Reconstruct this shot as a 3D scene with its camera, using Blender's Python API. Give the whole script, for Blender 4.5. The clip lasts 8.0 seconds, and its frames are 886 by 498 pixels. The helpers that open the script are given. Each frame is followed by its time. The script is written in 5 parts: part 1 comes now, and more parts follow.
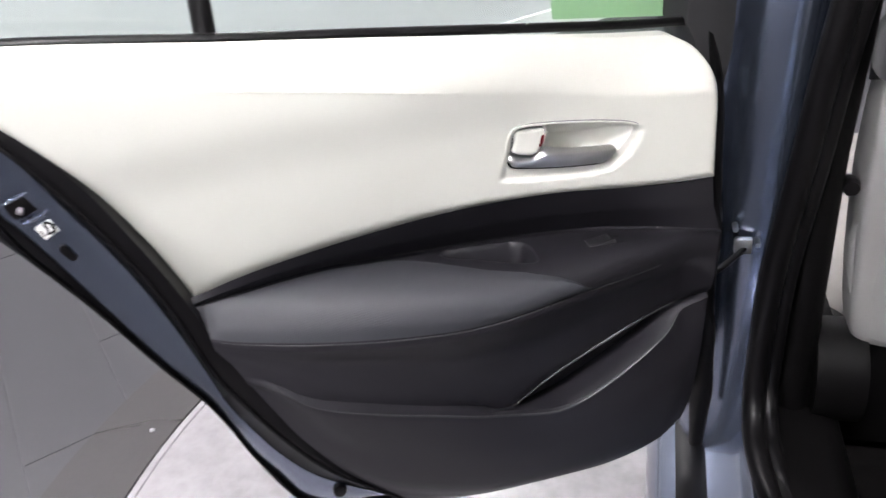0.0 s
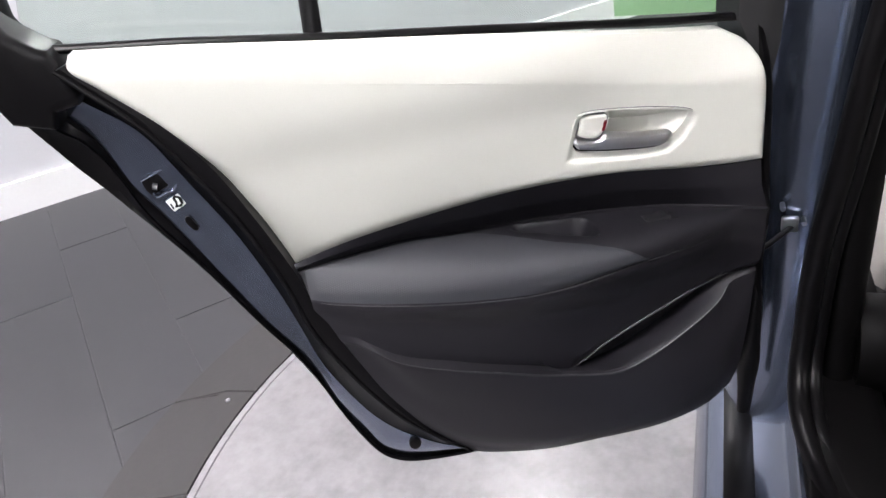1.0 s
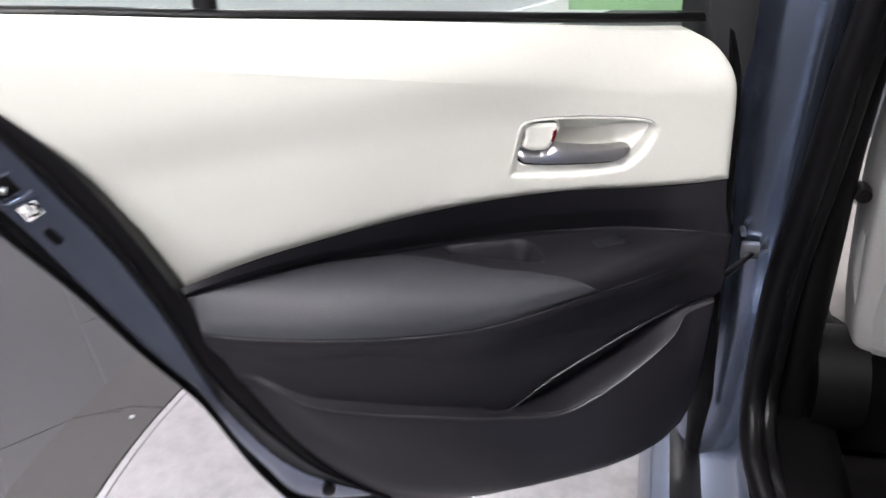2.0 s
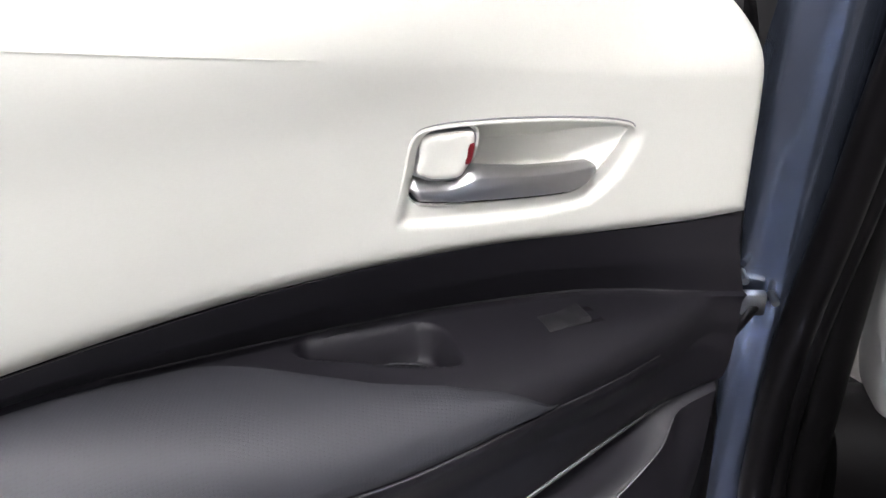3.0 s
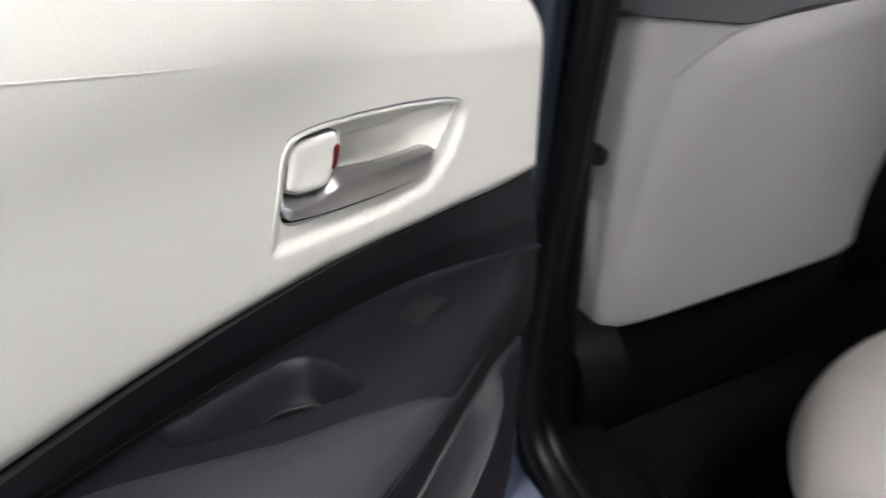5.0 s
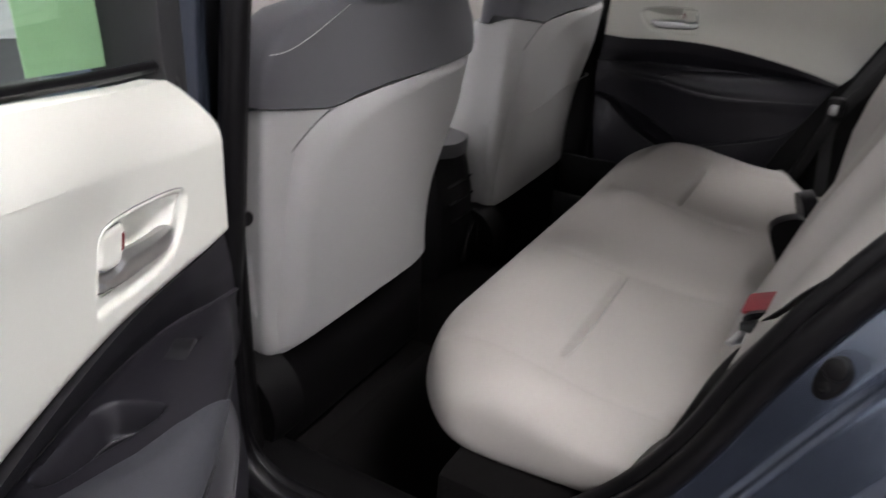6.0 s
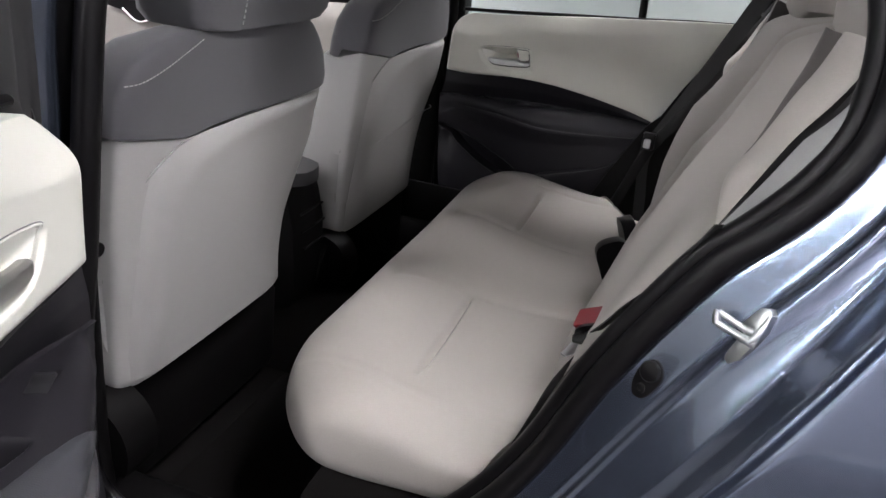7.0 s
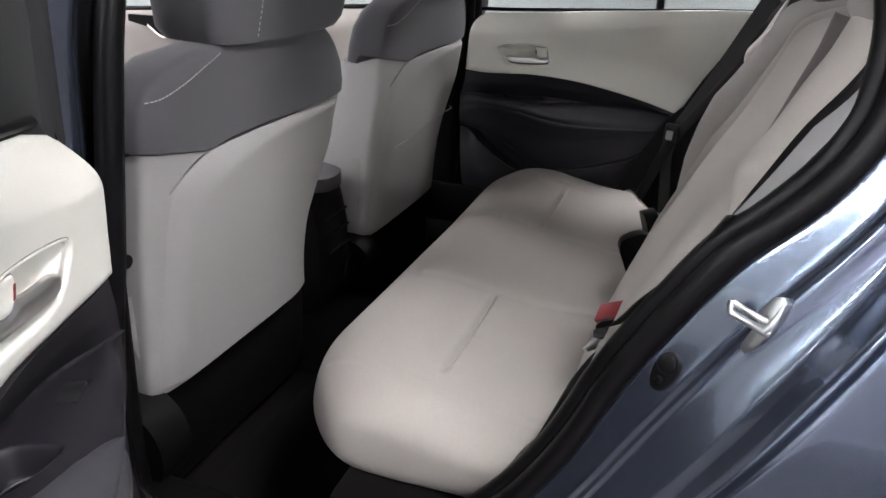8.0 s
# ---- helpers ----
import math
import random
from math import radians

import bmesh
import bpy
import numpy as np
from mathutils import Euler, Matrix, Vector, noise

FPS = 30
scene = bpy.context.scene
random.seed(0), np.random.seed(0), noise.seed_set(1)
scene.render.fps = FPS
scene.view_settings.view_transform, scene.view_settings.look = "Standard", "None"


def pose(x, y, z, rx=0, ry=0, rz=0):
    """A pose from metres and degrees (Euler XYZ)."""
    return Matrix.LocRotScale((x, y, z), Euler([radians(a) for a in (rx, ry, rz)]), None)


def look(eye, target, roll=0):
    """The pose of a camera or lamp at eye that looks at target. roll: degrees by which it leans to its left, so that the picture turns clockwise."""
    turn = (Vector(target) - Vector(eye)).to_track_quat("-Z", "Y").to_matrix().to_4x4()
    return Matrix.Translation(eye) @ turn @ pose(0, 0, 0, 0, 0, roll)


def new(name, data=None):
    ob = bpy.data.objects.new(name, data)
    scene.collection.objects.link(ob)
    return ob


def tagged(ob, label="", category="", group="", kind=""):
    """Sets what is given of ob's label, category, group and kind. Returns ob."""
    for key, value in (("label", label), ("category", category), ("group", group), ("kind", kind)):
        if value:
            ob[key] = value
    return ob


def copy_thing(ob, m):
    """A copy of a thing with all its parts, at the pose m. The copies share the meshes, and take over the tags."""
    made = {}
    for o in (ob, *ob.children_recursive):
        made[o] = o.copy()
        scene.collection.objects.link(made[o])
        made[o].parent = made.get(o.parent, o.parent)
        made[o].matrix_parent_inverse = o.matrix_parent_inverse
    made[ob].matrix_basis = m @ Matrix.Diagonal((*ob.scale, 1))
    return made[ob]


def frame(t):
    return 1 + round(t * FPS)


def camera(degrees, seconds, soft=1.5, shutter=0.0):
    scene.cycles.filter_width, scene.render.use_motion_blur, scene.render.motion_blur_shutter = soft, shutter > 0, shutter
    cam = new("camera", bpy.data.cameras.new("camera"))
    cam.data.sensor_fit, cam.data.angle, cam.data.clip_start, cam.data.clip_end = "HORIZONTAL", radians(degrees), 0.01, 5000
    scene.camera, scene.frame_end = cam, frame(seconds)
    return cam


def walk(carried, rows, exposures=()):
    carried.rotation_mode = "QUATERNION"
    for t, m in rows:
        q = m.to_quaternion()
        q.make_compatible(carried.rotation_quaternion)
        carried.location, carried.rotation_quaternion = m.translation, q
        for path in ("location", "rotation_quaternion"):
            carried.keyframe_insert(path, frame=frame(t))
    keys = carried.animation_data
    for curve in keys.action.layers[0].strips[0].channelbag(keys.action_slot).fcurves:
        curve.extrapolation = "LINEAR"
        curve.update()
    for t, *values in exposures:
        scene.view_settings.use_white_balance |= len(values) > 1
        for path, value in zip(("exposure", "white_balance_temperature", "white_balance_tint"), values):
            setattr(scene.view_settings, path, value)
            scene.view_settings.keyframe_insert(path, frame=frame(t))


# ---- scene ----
cam = camera(61.66, 8.0, shutter=0.4)
PATH = [
    (0, (0.8969, -0.0028, 1.1440), (-0.7477, -0.5609, 0.1523), -7.82),
    (0.5, (0.9697, -0.0023, 1.1751), (-0.6391, -0.6643, 0.1869), -9.14),
    (1, (0.9933, -0.0045, 1.1749), (-0.6087, -0.6759, 0.1831), -9.44),
    (1.5, (0.9827, -0.0037, 1.1719), (-0.6234, -0.6482, 0.1706), -8.40),
    (1.7, (0.9564, -0.0085, 1.1648), (-0.6582, -0.6228, 0.1555), -7.12),
    (2.8, (0.6197, -0.0847, 1.0364), (-1.0747, -0.3326, 0.0029), -3.18),
    (3, (0.5906, -0.0705, 1.0260), (-1.1030, -0.3635, 0.0029), -4.16),
    (3.5, (0.5327, -0.0337, 1.0035), (-1.1353, -0.4399, -0.0213), -6.37),
    (4, (0.5023, -0.0185, 0.9988), (-1.1157, -0.4815, -0.0816), -6.97),
    (4.2, (0.5000, -0.0304, 0.9976), (-1.1145, -0.4237, -0.1158), -6.15),
    (5.3, (0.5706, -0.2915, 1.0259), (-0.7486, 0.8526, 0.0510), 0.42),
    (5.5, (0.5861, -0.3336, 1.0374), (-0.5879, 0.9804, 0.0900), 1.35),
    (6, (0.6248, -0.4081, 1.0852), (-0.2273, 1.1829, 0.2240), 3.10),
    (6.5, (0.6289, -0.4348, 1.1050), (-0.0262, 1.2808, 0.3138), 5.52),
    (7, (0.6320, -0.4573, 1.1089), (0.1409, 1.3223, 0.3391), 7.20),
    (7.5, (0.6344, -0.4652, 1.1124), (0.1430, 1.3086, 0.3303), 6.28),
    (8, (0.6518, -0.4608, 1.1155), (0.0785, 1.2901, 0.3372), 4.07),
]
walk(cam, [(t, look(eye, target, roll)) for t, eye, target, roll in PATH],
     exposures=[(0, 0.28), (1.0, 0.10), (1.7, 0.14), (2.8, 0.32), (3.3, 0.28), (4.2, 0.05), (5.3, -0.06), (6.0, -0.02), (7.0, 0.13), (8.0, 0.14)])

# ---- world and light ----
world = bpy.data.worlds.new("showroom_world")
scene.world = world
world.use_nodes = True
bg = world.node_tree.nodes["Background"]
bg.inputs[0].default_value = (0.9, 0.95, 1.0, 1)
bg.inputs[1].default_value = 0.05


# ---- materials ----
def material(name, color, rough=0.5, metal=0.0, vary=0.08, grain=60.0, bump=0.05, big=4.0, coat=0.0, spec=0.5,
             sheen=0.0, rvar=0.06):
    m = bpy.data.materials.new(name)
    m.use_nodes = True
    nt = m.node_tree
    p = nt.nodes["Principled BSDF"]
    co = nt.nodes.new("ShaderNodeTexCoord")
    n1 = nt.nodes.new("ShaderNodeTexNoise")
    n1.inputs["Scale"].default_value = big
    n1.inputs["Detail"].default_value = 4
    n2 = nt.nodes.new("ShaderNodeTexNoise")
    n2.inputs["Scale"].default_value = grain
    n2.inputs["Detail"].default_value = 3
    for n in (n1, n2):
        nt.links.new(co.outputs["Object"], n.inputs["Vector"])
    mix = nt.nodes.new("ShaderNodeMix")
    mix.data_type = "FLOAT"
    mix.inputs[0].default_value = 0.5
    nt.links.new(n1.outputs["Fac"], mix.inputs[2])
    nt.links.new(n2.outputs["Fac"], mix.inputs[3])
    ramp = nt.nodes.new("ShaderNodeValToRGB")
    ramp.color_ramp.elements[0].position = 0.3
    ramp.color_ramp.elements[1].position = 0.7
    ramp.color_ramp.elements[0].color = (*[c * (1 - vary) for c in color], 1)
    ramp.color_ramp.elements[1].color = (*[min(1, c * (1 + vary)) for c in color], 1)
    nt.links.new(mix.outputs[0], ramp.inputs[0])
    nt.links.new(ramp.outputs[0], p.inputs["Base Color"])
    p.inputs["Metallic"].default_value = metal
    p.inputs["Specular IOR Level"].default_value = spec
    p.inputs["Coat Weight"].default_value = coat
    p.inputs["Coat Roughness"].default_value = 0.05
    p.inputs["Sheen Weight"].default_value = sheen
    mr = nt.nodes.new("ShaderNodeMapRange")
    mr.inputs[3].default_value = max(0.02, rough - rvar)
    mr.inputs[4].default_value = min(1, rough + rvar)
    nt.links.new(n1.outputs["Fac"], mr.inputs[0])
    nt.links.new(mr.outputs[0], p.inputs["Roughness"])
    if bump > 0:
        b = nt.nodes.new("ShaderNodeBump")
        b.inputs["Strength"].default_value = bump
        b.inputs["Distance"].default_value = 0.002
        nt.links.new(n2.outputs["Fac"], b.inputs["Height"])
        nt.links.new(b.outputs[0], p.inputs["Normal"])
    return m


M_WHITE = material("white_leatherette", (0.71, 0.706, 0.642), 0.44, vary=0.03, grain=900, bump=0.06)
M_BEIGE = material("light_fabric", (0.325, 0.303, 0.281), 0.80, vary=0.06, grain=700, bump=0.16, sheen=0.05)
M_SEATBACK = material("light_grey_vinyl", (0.325, 0.320, 0.313), 0.55, vary=0.03, grain=800, bump=0.06)
M_GREY = material("charcoal_seat_fabric", (0.062, 0.061, 0.068), 0.85, vary=0.1, grain=1200, bump=0.2, sheen=0.2)
M_DARK = material("dark_plastic", (0.0140, 0.0130, 0.0166), 0.50, vary=0.12, grain=1500, bump=0.1, spec=0.32)
M_COVER = material("charcoal_grained_plastic", (0.028, 0.0275, 0.029), 0.6, vary=0.08, grain=1200, bump=0.1, spec=0.3)
M_SWITCH = material("dark_grey_switch_plastic", (0.019, 0.0185, 0.0205), 0.5, vary=0.06, grain=1200, bump=0.05, spec=0.35)
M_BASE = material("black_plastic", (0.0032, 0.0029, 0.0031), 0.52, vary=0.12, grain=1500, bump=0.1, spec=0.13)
# lighter grey that paints highlights on moulded edges; also the console lid's colour
M_EDGE = material("grey_lid_and_edge_glint", (0.032, 0.031, 0.034), 0.4, vary=0.05, bump=0.0, spec=0.45)
M_STRIP = material("brown_grey_fabric", (0.052, 0.045, 0.043), 0.85, vary=0.1, grain=1200, bump=0.2, sheen=0.1)
M_SIDE = material("grey_grained_plastic", (0.20, 0.198, 0.20), 0.6, vary=0.08, grain=900, bump=0.12)
M_BLACK = material("black_rubber", (0.0042, 0.0038, 0.0043), 0.36, vary=0.15, grain=300, bump=0.03, spec=0.17)
M_CARPET = material("black_carpet", (0.005, 0.0045, 0.0045), 0.95, vary=0.35, grain=500, bump=0.5, spec=0.05)
M_BLUE = material("blue_grey_metallic_paint", (0.150, 0.178, 0.247), 0.23, metal=0.9, vary=0.04, grain=2500, bump=0.0, coat=1.0, rvar=0.015)
M_CHROME = material("satin_chrome", (0.76, 0.75, 0.75), 0.34, metal=1.0, vary=0.03, grain=200, bump=0.0)
M_ZINC = material("zinc_plated_steel", (0.48, 0.49, 0.50), 0.30, metal=1.0, vary=0.1, grain=90, bump=0.05)
M_RED = material("red_plastic", (0.13, 0.009, 0.013), 0.5, vary=0.05, bump=0.0, spec=0.18)
M_WEB = material("black_webbing", (0.009, 0.009, 0.0095), 0.8, vary=0.2, grain=900, bump=0.3)
M_PAPER = material("white_label_paper", (0.82, 0.82, 0.80), 0.6, vary=0.02, bump=0.0)
M_THREAD = material("pale_thread", (0.38, 0.38, 0.37), 0.8, vary=0.05, bump=0.0)
M_WALL = material("white_wall_paint", (0.53, 0.53, 0.555), 0.8, vary=0.02, grain=80, bump=0.05, big=0.7)
M_SKIRT = material("white_gloss_paint", (0.80, 0.80, 0.80), 0.4, vary=0.02, grain=80, bump=0.03, big=0.7)
# ceiling stays out of view; grey picked so less light bounces down
M_CEIL = material("low_bounce_ceiling", (0.22, 0.22, 0.22), 0.8, vary=0.05, grain=60, bump=0.05, big=0.6)
M_HEAD = material("pale_headliner", (0.6, 0.58, 0.54), 0.9, vary=0.04, grain=400, bump=0.1)
M_TILE = material("dark_grey_vinyl_tile", (0.024, 0.0232, 0.0268), 0.42, rvar=0.015, vary=0.04, grain=35, bump=0.05, big=3.0)
M_RING = material("dark_brown_grey_ramp", (0.0205, 0.0180, 0.0185), 0.55, vary=0.1, grain=60, bump=0.08)
M_PLATE = material("scuffed_light_grey_coating", (0.222, 0.209, 0.220), 0.34, vary=0.22, grain=38, bump=0.06, big=6.5, rvar=0.10)


def perforated(m, step=0.0024):
    """Rows of small holes, as bump and dark dots."""
    nt = m.node_tree
    p = nt.nodes["Principled BSDF"]
    co = nt.nodes.new("ShaderNodeTexCoord")
    v = nt.nodes.new("ShaderNodeTexVoronoi")
    v.inputs["Scale"].default_value = 1 / step
    v.inputs["Randomness"].default_value = 0.0
    nt.links.new(co.outputs["UV"], v.inputs["Vector"])
    r = nt.nodes.new("ShaderNodeMapRange")
    r.inputs[1].default_value, r.inputs[2].default_value = 0.14, 0.26
    nt.links.new(v.outputs["Distance"], r.inputs[0])
    mul = nt.nodes.new("ShaderNodeMix")
    mul.data_type = "RGBA"
    mul.inputs[6].default_value = (0.036, 0.036, 0.041, 1)
    old = p.inputs["Base Color"].links[0].from_socket
    nt.links.new(r.outputs[0], mul.inputs[0])
    nt.links.new(old, mul.inputs[7])
    nt.links.new(mul.outputs[2], p.inputs["Base Color"])
    b = nt.nodes.new("ShaderNodeBump")
    b.inputs["Strength"].default_value = 0.25
    b.inputs["Distance"].default_value = 0.001
    nt.links.new(r.outputs[0], b.inputs["Height"])
    nt.links.new(b.outputs[0], p.inputs["Normal"])
    return m


M_PAD = perforated(material("perforated_grey_leatherette", (0.038, 0.039, 0.046), 0.6, vary=0.06, grain=900, bump=0.1))


def glass_material(name, color):
    m = bpy.data.materials.new(name)
    m.use_nodes = True
    nt = m.node_tree
    out = nt.nodes["Material Output"]
    nt.nodes.remove(nt.nodes["Principled BSDF"])
    tr = nt.nodes.new("ShaderNodeBsdfTransparent")
    tr.inputs[0].default_value = (*color, 1)
    gl = nt.nodes.new("ShaderNodeBsdfGlossy")
    gl.inputs["Roughness"].default_value = 0.02
    lw = nt.nodes.new("ShaderNodeLayerWeight")
    lw.inputs[0].default_value = 0.5
    pw = nt.nodes.new("ShaderNodeMath")
    pw.operation = "POWER"
    pw.inputs[1].default_value = 4.0
    nt.links.new(lw.outputs["Facing"], pw.inputs[0])
    fr = nt.nodes.new("ShaderNodeMapRange")
    fr.inputs[3].default_value, fr.inputs[4].default_value = 0.04, 0.8
    nt.links.new(pw.outputs[0], fr.inputs[0])
    mx = nt.nodes.new("ShaderNodeMixShader")
    nt.links.new(fr.outputs[0], mx.inputs[0])
    nt.links.new(tr.outputs[0], mx.inputs[1])
    nt.links.new(gl.outputs[0], mx.inputs[2])
    nt.links.new(mx.outputs[0], out.inputs[0])
    return m


M_GLASS = glass_material("tinted_window_glass", (0.90, 0.95, 0.915))


def glow(name, color, strength):
    m = bpy.data.materials.new(name)
    m.use_nodes = True
    p = m.node_tree.nodes["Principled BSDF"]
    p.inputs["Base Color"].default_value = (0.8, 0.8, 0.8, 1)
    p.inputs["Emission Color"].default_value = (*color, 1)
    p.inputs["Emission Strength"].default_value = strength
    return m


M_LAMP = glow("lamp_diffuser", (1.0, 0.975, 1.0), 138.0)


# ---- mesh helpers ----
def curve(pts, n, closed=False):
    """A smooth line through a few points, cut into n even steps."""
    p = np.array(pts, float)
    if closed:
        p = np.vstack([p[-1], p, p[0], p[1]])
    else:
        p = np.vstack([2 * p[0] - p[1], p, 2 * p[-1] - p[-2]])
    out = []
    for i in range(1, len(p) - 2):
        a, b, c, d = p[i - 1:i + 3]
        t0, t1 = 0.0, max(1e-6, np.linalg.norm(b - a)) ** 0.5
        t2 = t1 + max(1e-6, np.linalg.norm(c - b)) ** 0.5
        t3 = t2 + max(1e-6, np.linalg.norm(d - c)) ** 0.5
        for t in np.linspace(t1, t2, 24, endpoint=False):
            a1 = (t1 - t) / (t1 - t0) * a + (t - t0) / (t1 - t0) * b
            a2 = (t2 - t) / (t2 - t1) * b + (t - t1) / (t2 - t1) * c
            a3 = (t3 - t) / (t3 - t2) * c + (t - t2) / (t3 - t2) * d
            b1 = (t2 - t) / (t2 - t0) * a1 + (t - t0) / (t2 - t0) * a2
            b2 = (t3 - t) / (t3 - t1) * a2 + (t - t1) / (t3 - t1) * a3
            out.append((t2 - t) / (t2 - t1) * b1 + (t - t1) / (t2 - t1) * b2)
    out.append(p[-2])
    out = np.array(out)
    s = np.concatenate([[0], np.cumsum(np.linalg.norm(np.diff(out, axis=0), axis=1))])
    want = np.linspace(0, s[-1], n, endpoint=not closed)
    return np.stack([np.interp(want, s, out[:, k]) for k in range(out.shape[1])], 1)


def part(name, verts, faces, mat, parent=None, label="", smooth=True, uv=None):
    me = bpy.data.meshes.new(name)
    me.from_pydata([tuple(v) for v in verts], [], [tuple(f) for f in faces])
    bm = bmesh.new()
    bm.from_mesh(me)
    bmesh.ops.recalc_face_normals(bm, faces=bm.faces)
    bm.to_mesh(me)
    bm.free()
    if uv is not None:
        layer = me.uv_layers.new(name="UVMap")
        for loop in me.loops:
            layer.data[loop.index].uv = uv[loop.vertex_index]
    me.materials.append(mat)
    me.polygons.foreach_set("use_smooth", [smooth] * len(me.polygons))
    if smooth:
        me.set_sharp_from_angle(angle=radians(42))
    ob = new(name, me)
    ob.parent = parent
    if label:
        ob["label"] = label
    return ob


def sheet(name, grid, back, mat, parent=None, label="", uv=False):
    """A solid sheet: the grid (n x m x 3), and the same grid moved by back, closed at the rim."""
    g = np.asarray(grid, float)
    n, m = g.shape[:2]
    h = g + np.asarray(back, float)
    verts = np.vstack([g.reshape(-1, 3), h.reshape(-1, 3)])
    idx = np.arange(n * m).reshape(n, m)
    a, b, c, d = idx[:-1, :-1].ravel(), idx[1:, :-1].ravel(), idx[1:, 1:].ravel(), idx[:-1, 1:].ravel()
    faces = list(zip(a, b, c, d))
    faces += list(zip(d + n * m, c + n * m, b + n * m, a + n * m))
    rim = np.concatenate([idx[0, :-1], idx[:-1, -1], idx[-1, :0:-1], idx[:0:-1, 0]])
    nxt = np.roll(rim, -1)
    faces += list(zip(rim, nxt, nxt + n * m, rim + n * m))
    faces = [tuple(int(i) for i in f) for f in faces]
    coords = None
    if uv:
        flat = np.stack([np.linalg.norm(np.diff(g, axis=0, prepend=g[:1]), axis=2).cumsum(0).ravel(),
                         np.linalg.norm(np.diff(g, axis=1, prepend=g[:, :1]), axis=2).cumsum(1).ravel()], 1)
        coords = [tuple(x) for x in np.vstack([flat, flat])]
    return part(name, verts, faces, mat, parent, label, True, coords)


def loft(name, rings, mat, parent=None, label="", caps=True):
    """A skin over closed rings of equal count."""
    r = np.asarray(rings, float)
    n, m = r.shape[:2]
    idx = np.arange(n * m).reshape(n, m)
    nx = np.roll(idx, -1, axis=1)
    faces = list(zip(idx[:-1].ravel(), nx[:-1].ravel(), nx[1:].ravel(), idx[1:].ravel()))
    faces = [tuple(int(i) for i in f) for f in faces]
    if caps is True:
        faces.append(tuple(int(i) for i in idx[0][::-1]))
    if caps:
        faces.append(tuple(int(i) for i in idx[-1]))
    return part(name, r.reshape(-1, 3), faces, mat, parent, label)


def tube(name, path, radius, mat, parent=None, label="", sides=10, flat=1.0, up=(0, 0, 1), n=None):
    """A bar of round or flattened section along a smooth path. radius may be a list along it."""
    p = curve(path, n or max(8, len(path) * 8))
    rad = np.interp(np.linspace(0, 1, len(p)), np.linspace(0, 1, np.size(radius)), np.ravel(radius))
    tang = np.gradient(p, axis=0)
    tang /= np.linalg.norm(tang, axis=1)[:, None]
    rings = []
    for c, t, r in zip(p, tang, rad):
        s = np.cross(t, up)
        s /= max(1e-6, np.linalg.norm(s))
        k = np.cross(s, t)
        rings.append([c + r * (math.cos(a) * s + flat * math.sin(a) * k) for a in np.linspace(0, 2 * math.pi, sides, endpoint=False)])
    return loft(name, rings, mat, parent, label)


def coons(top, bottom, left, right):
    """A grid between four lines: top and bottom run the same way, left and right go from top to bottom."""
    n, m = len(top), len(left)
    s = np.linspace(0, 1, n)[:, None, None]
    t = np.linspace(0, 1, m)[None, :, None]
    lin = (1 - t) * top[:, None] + t * bottom[:, None] + (1 - s) * left[None] + s * right[None]
    cor = (1 - s) * (1 - t) * top[0] + s * (1 - t) * top[-1] + (1 - s) * t * bottom[0] + s * t * bottom[-1]
    return lin - cor


def prism(name, outline, w0, w1, mat, parent=None, label="", bevel=0.002, axis=1, segments=2):
    """An outline (a, b) pushed along an axis from w0 to w1, with rounded rims."""
    bm = bmesh.new()
    put = (lambda a, b, w: (w, a, b)) if axis == 0 else (lambda a, b, w: (a, w, b)) if axis == 1 else (lambda a, b, w: (a, b, w))
    lo = [bm.verts.new(put(a, b, w0)) for a, b in outline]
    hi = [bm.verts.new(put(a, b, w1)) for a, b in outline]
    bm.faces.new(lo[::-1])
    top = bm.faces.new(hi)
    for i in range(len(lo)):
        j = (i + 1) % len(lo)
        bm.faces.new((lo[i], lo[j], hi[j], hi[i]))
    bmesh.ops.recalc_face_normals(bm, faces=bm.faces)
    if bevel:
        bmesh.ops.bevel(bm, geom=list(top.edges), offset=bevel, segments=segments, affect="EDGES", profile=0.5)
    me = bpy.data.meshes.new(name)
    bm.to_mesh(me)
    bm.free()
    me.materials.append(mat)
    me.polygons.foreach_set("use_smooth", [True] * len(me.polygons))
    me.set_sharp_from_angle(angle=radians(40))
    ob = new(name, me)
    ob.parent = parent
    if label:
        ob["label"] = label
    return ob


def box(name, lo, hi, mat, parent=None, label="", bevel=0.004):
    (x0, y0, z0), (x1, y1, z1) = lo, hi
    bm = bmesh.new()
    bmesh.ops.create_cube(bm, size=1)
    bmesh.ops.scale(bm, vec=(x1 - x0, y1 - y0, z1 - z0), verts=bm.verts)
    bmesh.ops.translate(bm, vec=((x0 + x1) / 2, (y0 + y1) / 2, (z0 + z1) / 2), verts=bm.verts)
    if bevel:
        bmesh.ops.bevel(bm, geom=list(bm.edges), offset=bevel, segments=2, affect="EDGES", profile=0.5)
    me = bpy.data.meshes.new(name)
    bm.to_mesh(me)
    bm.free()
    me.materials.append(mat)
    me.polygons.foreach_set("use_smooth", [True] * len(me.polygons))
    me.set_sharp_from_angle(angle=radians(40))
    ob = new(name, me)
    ob.parent = parent
    if label:
        ob["label"] = label
    return ob


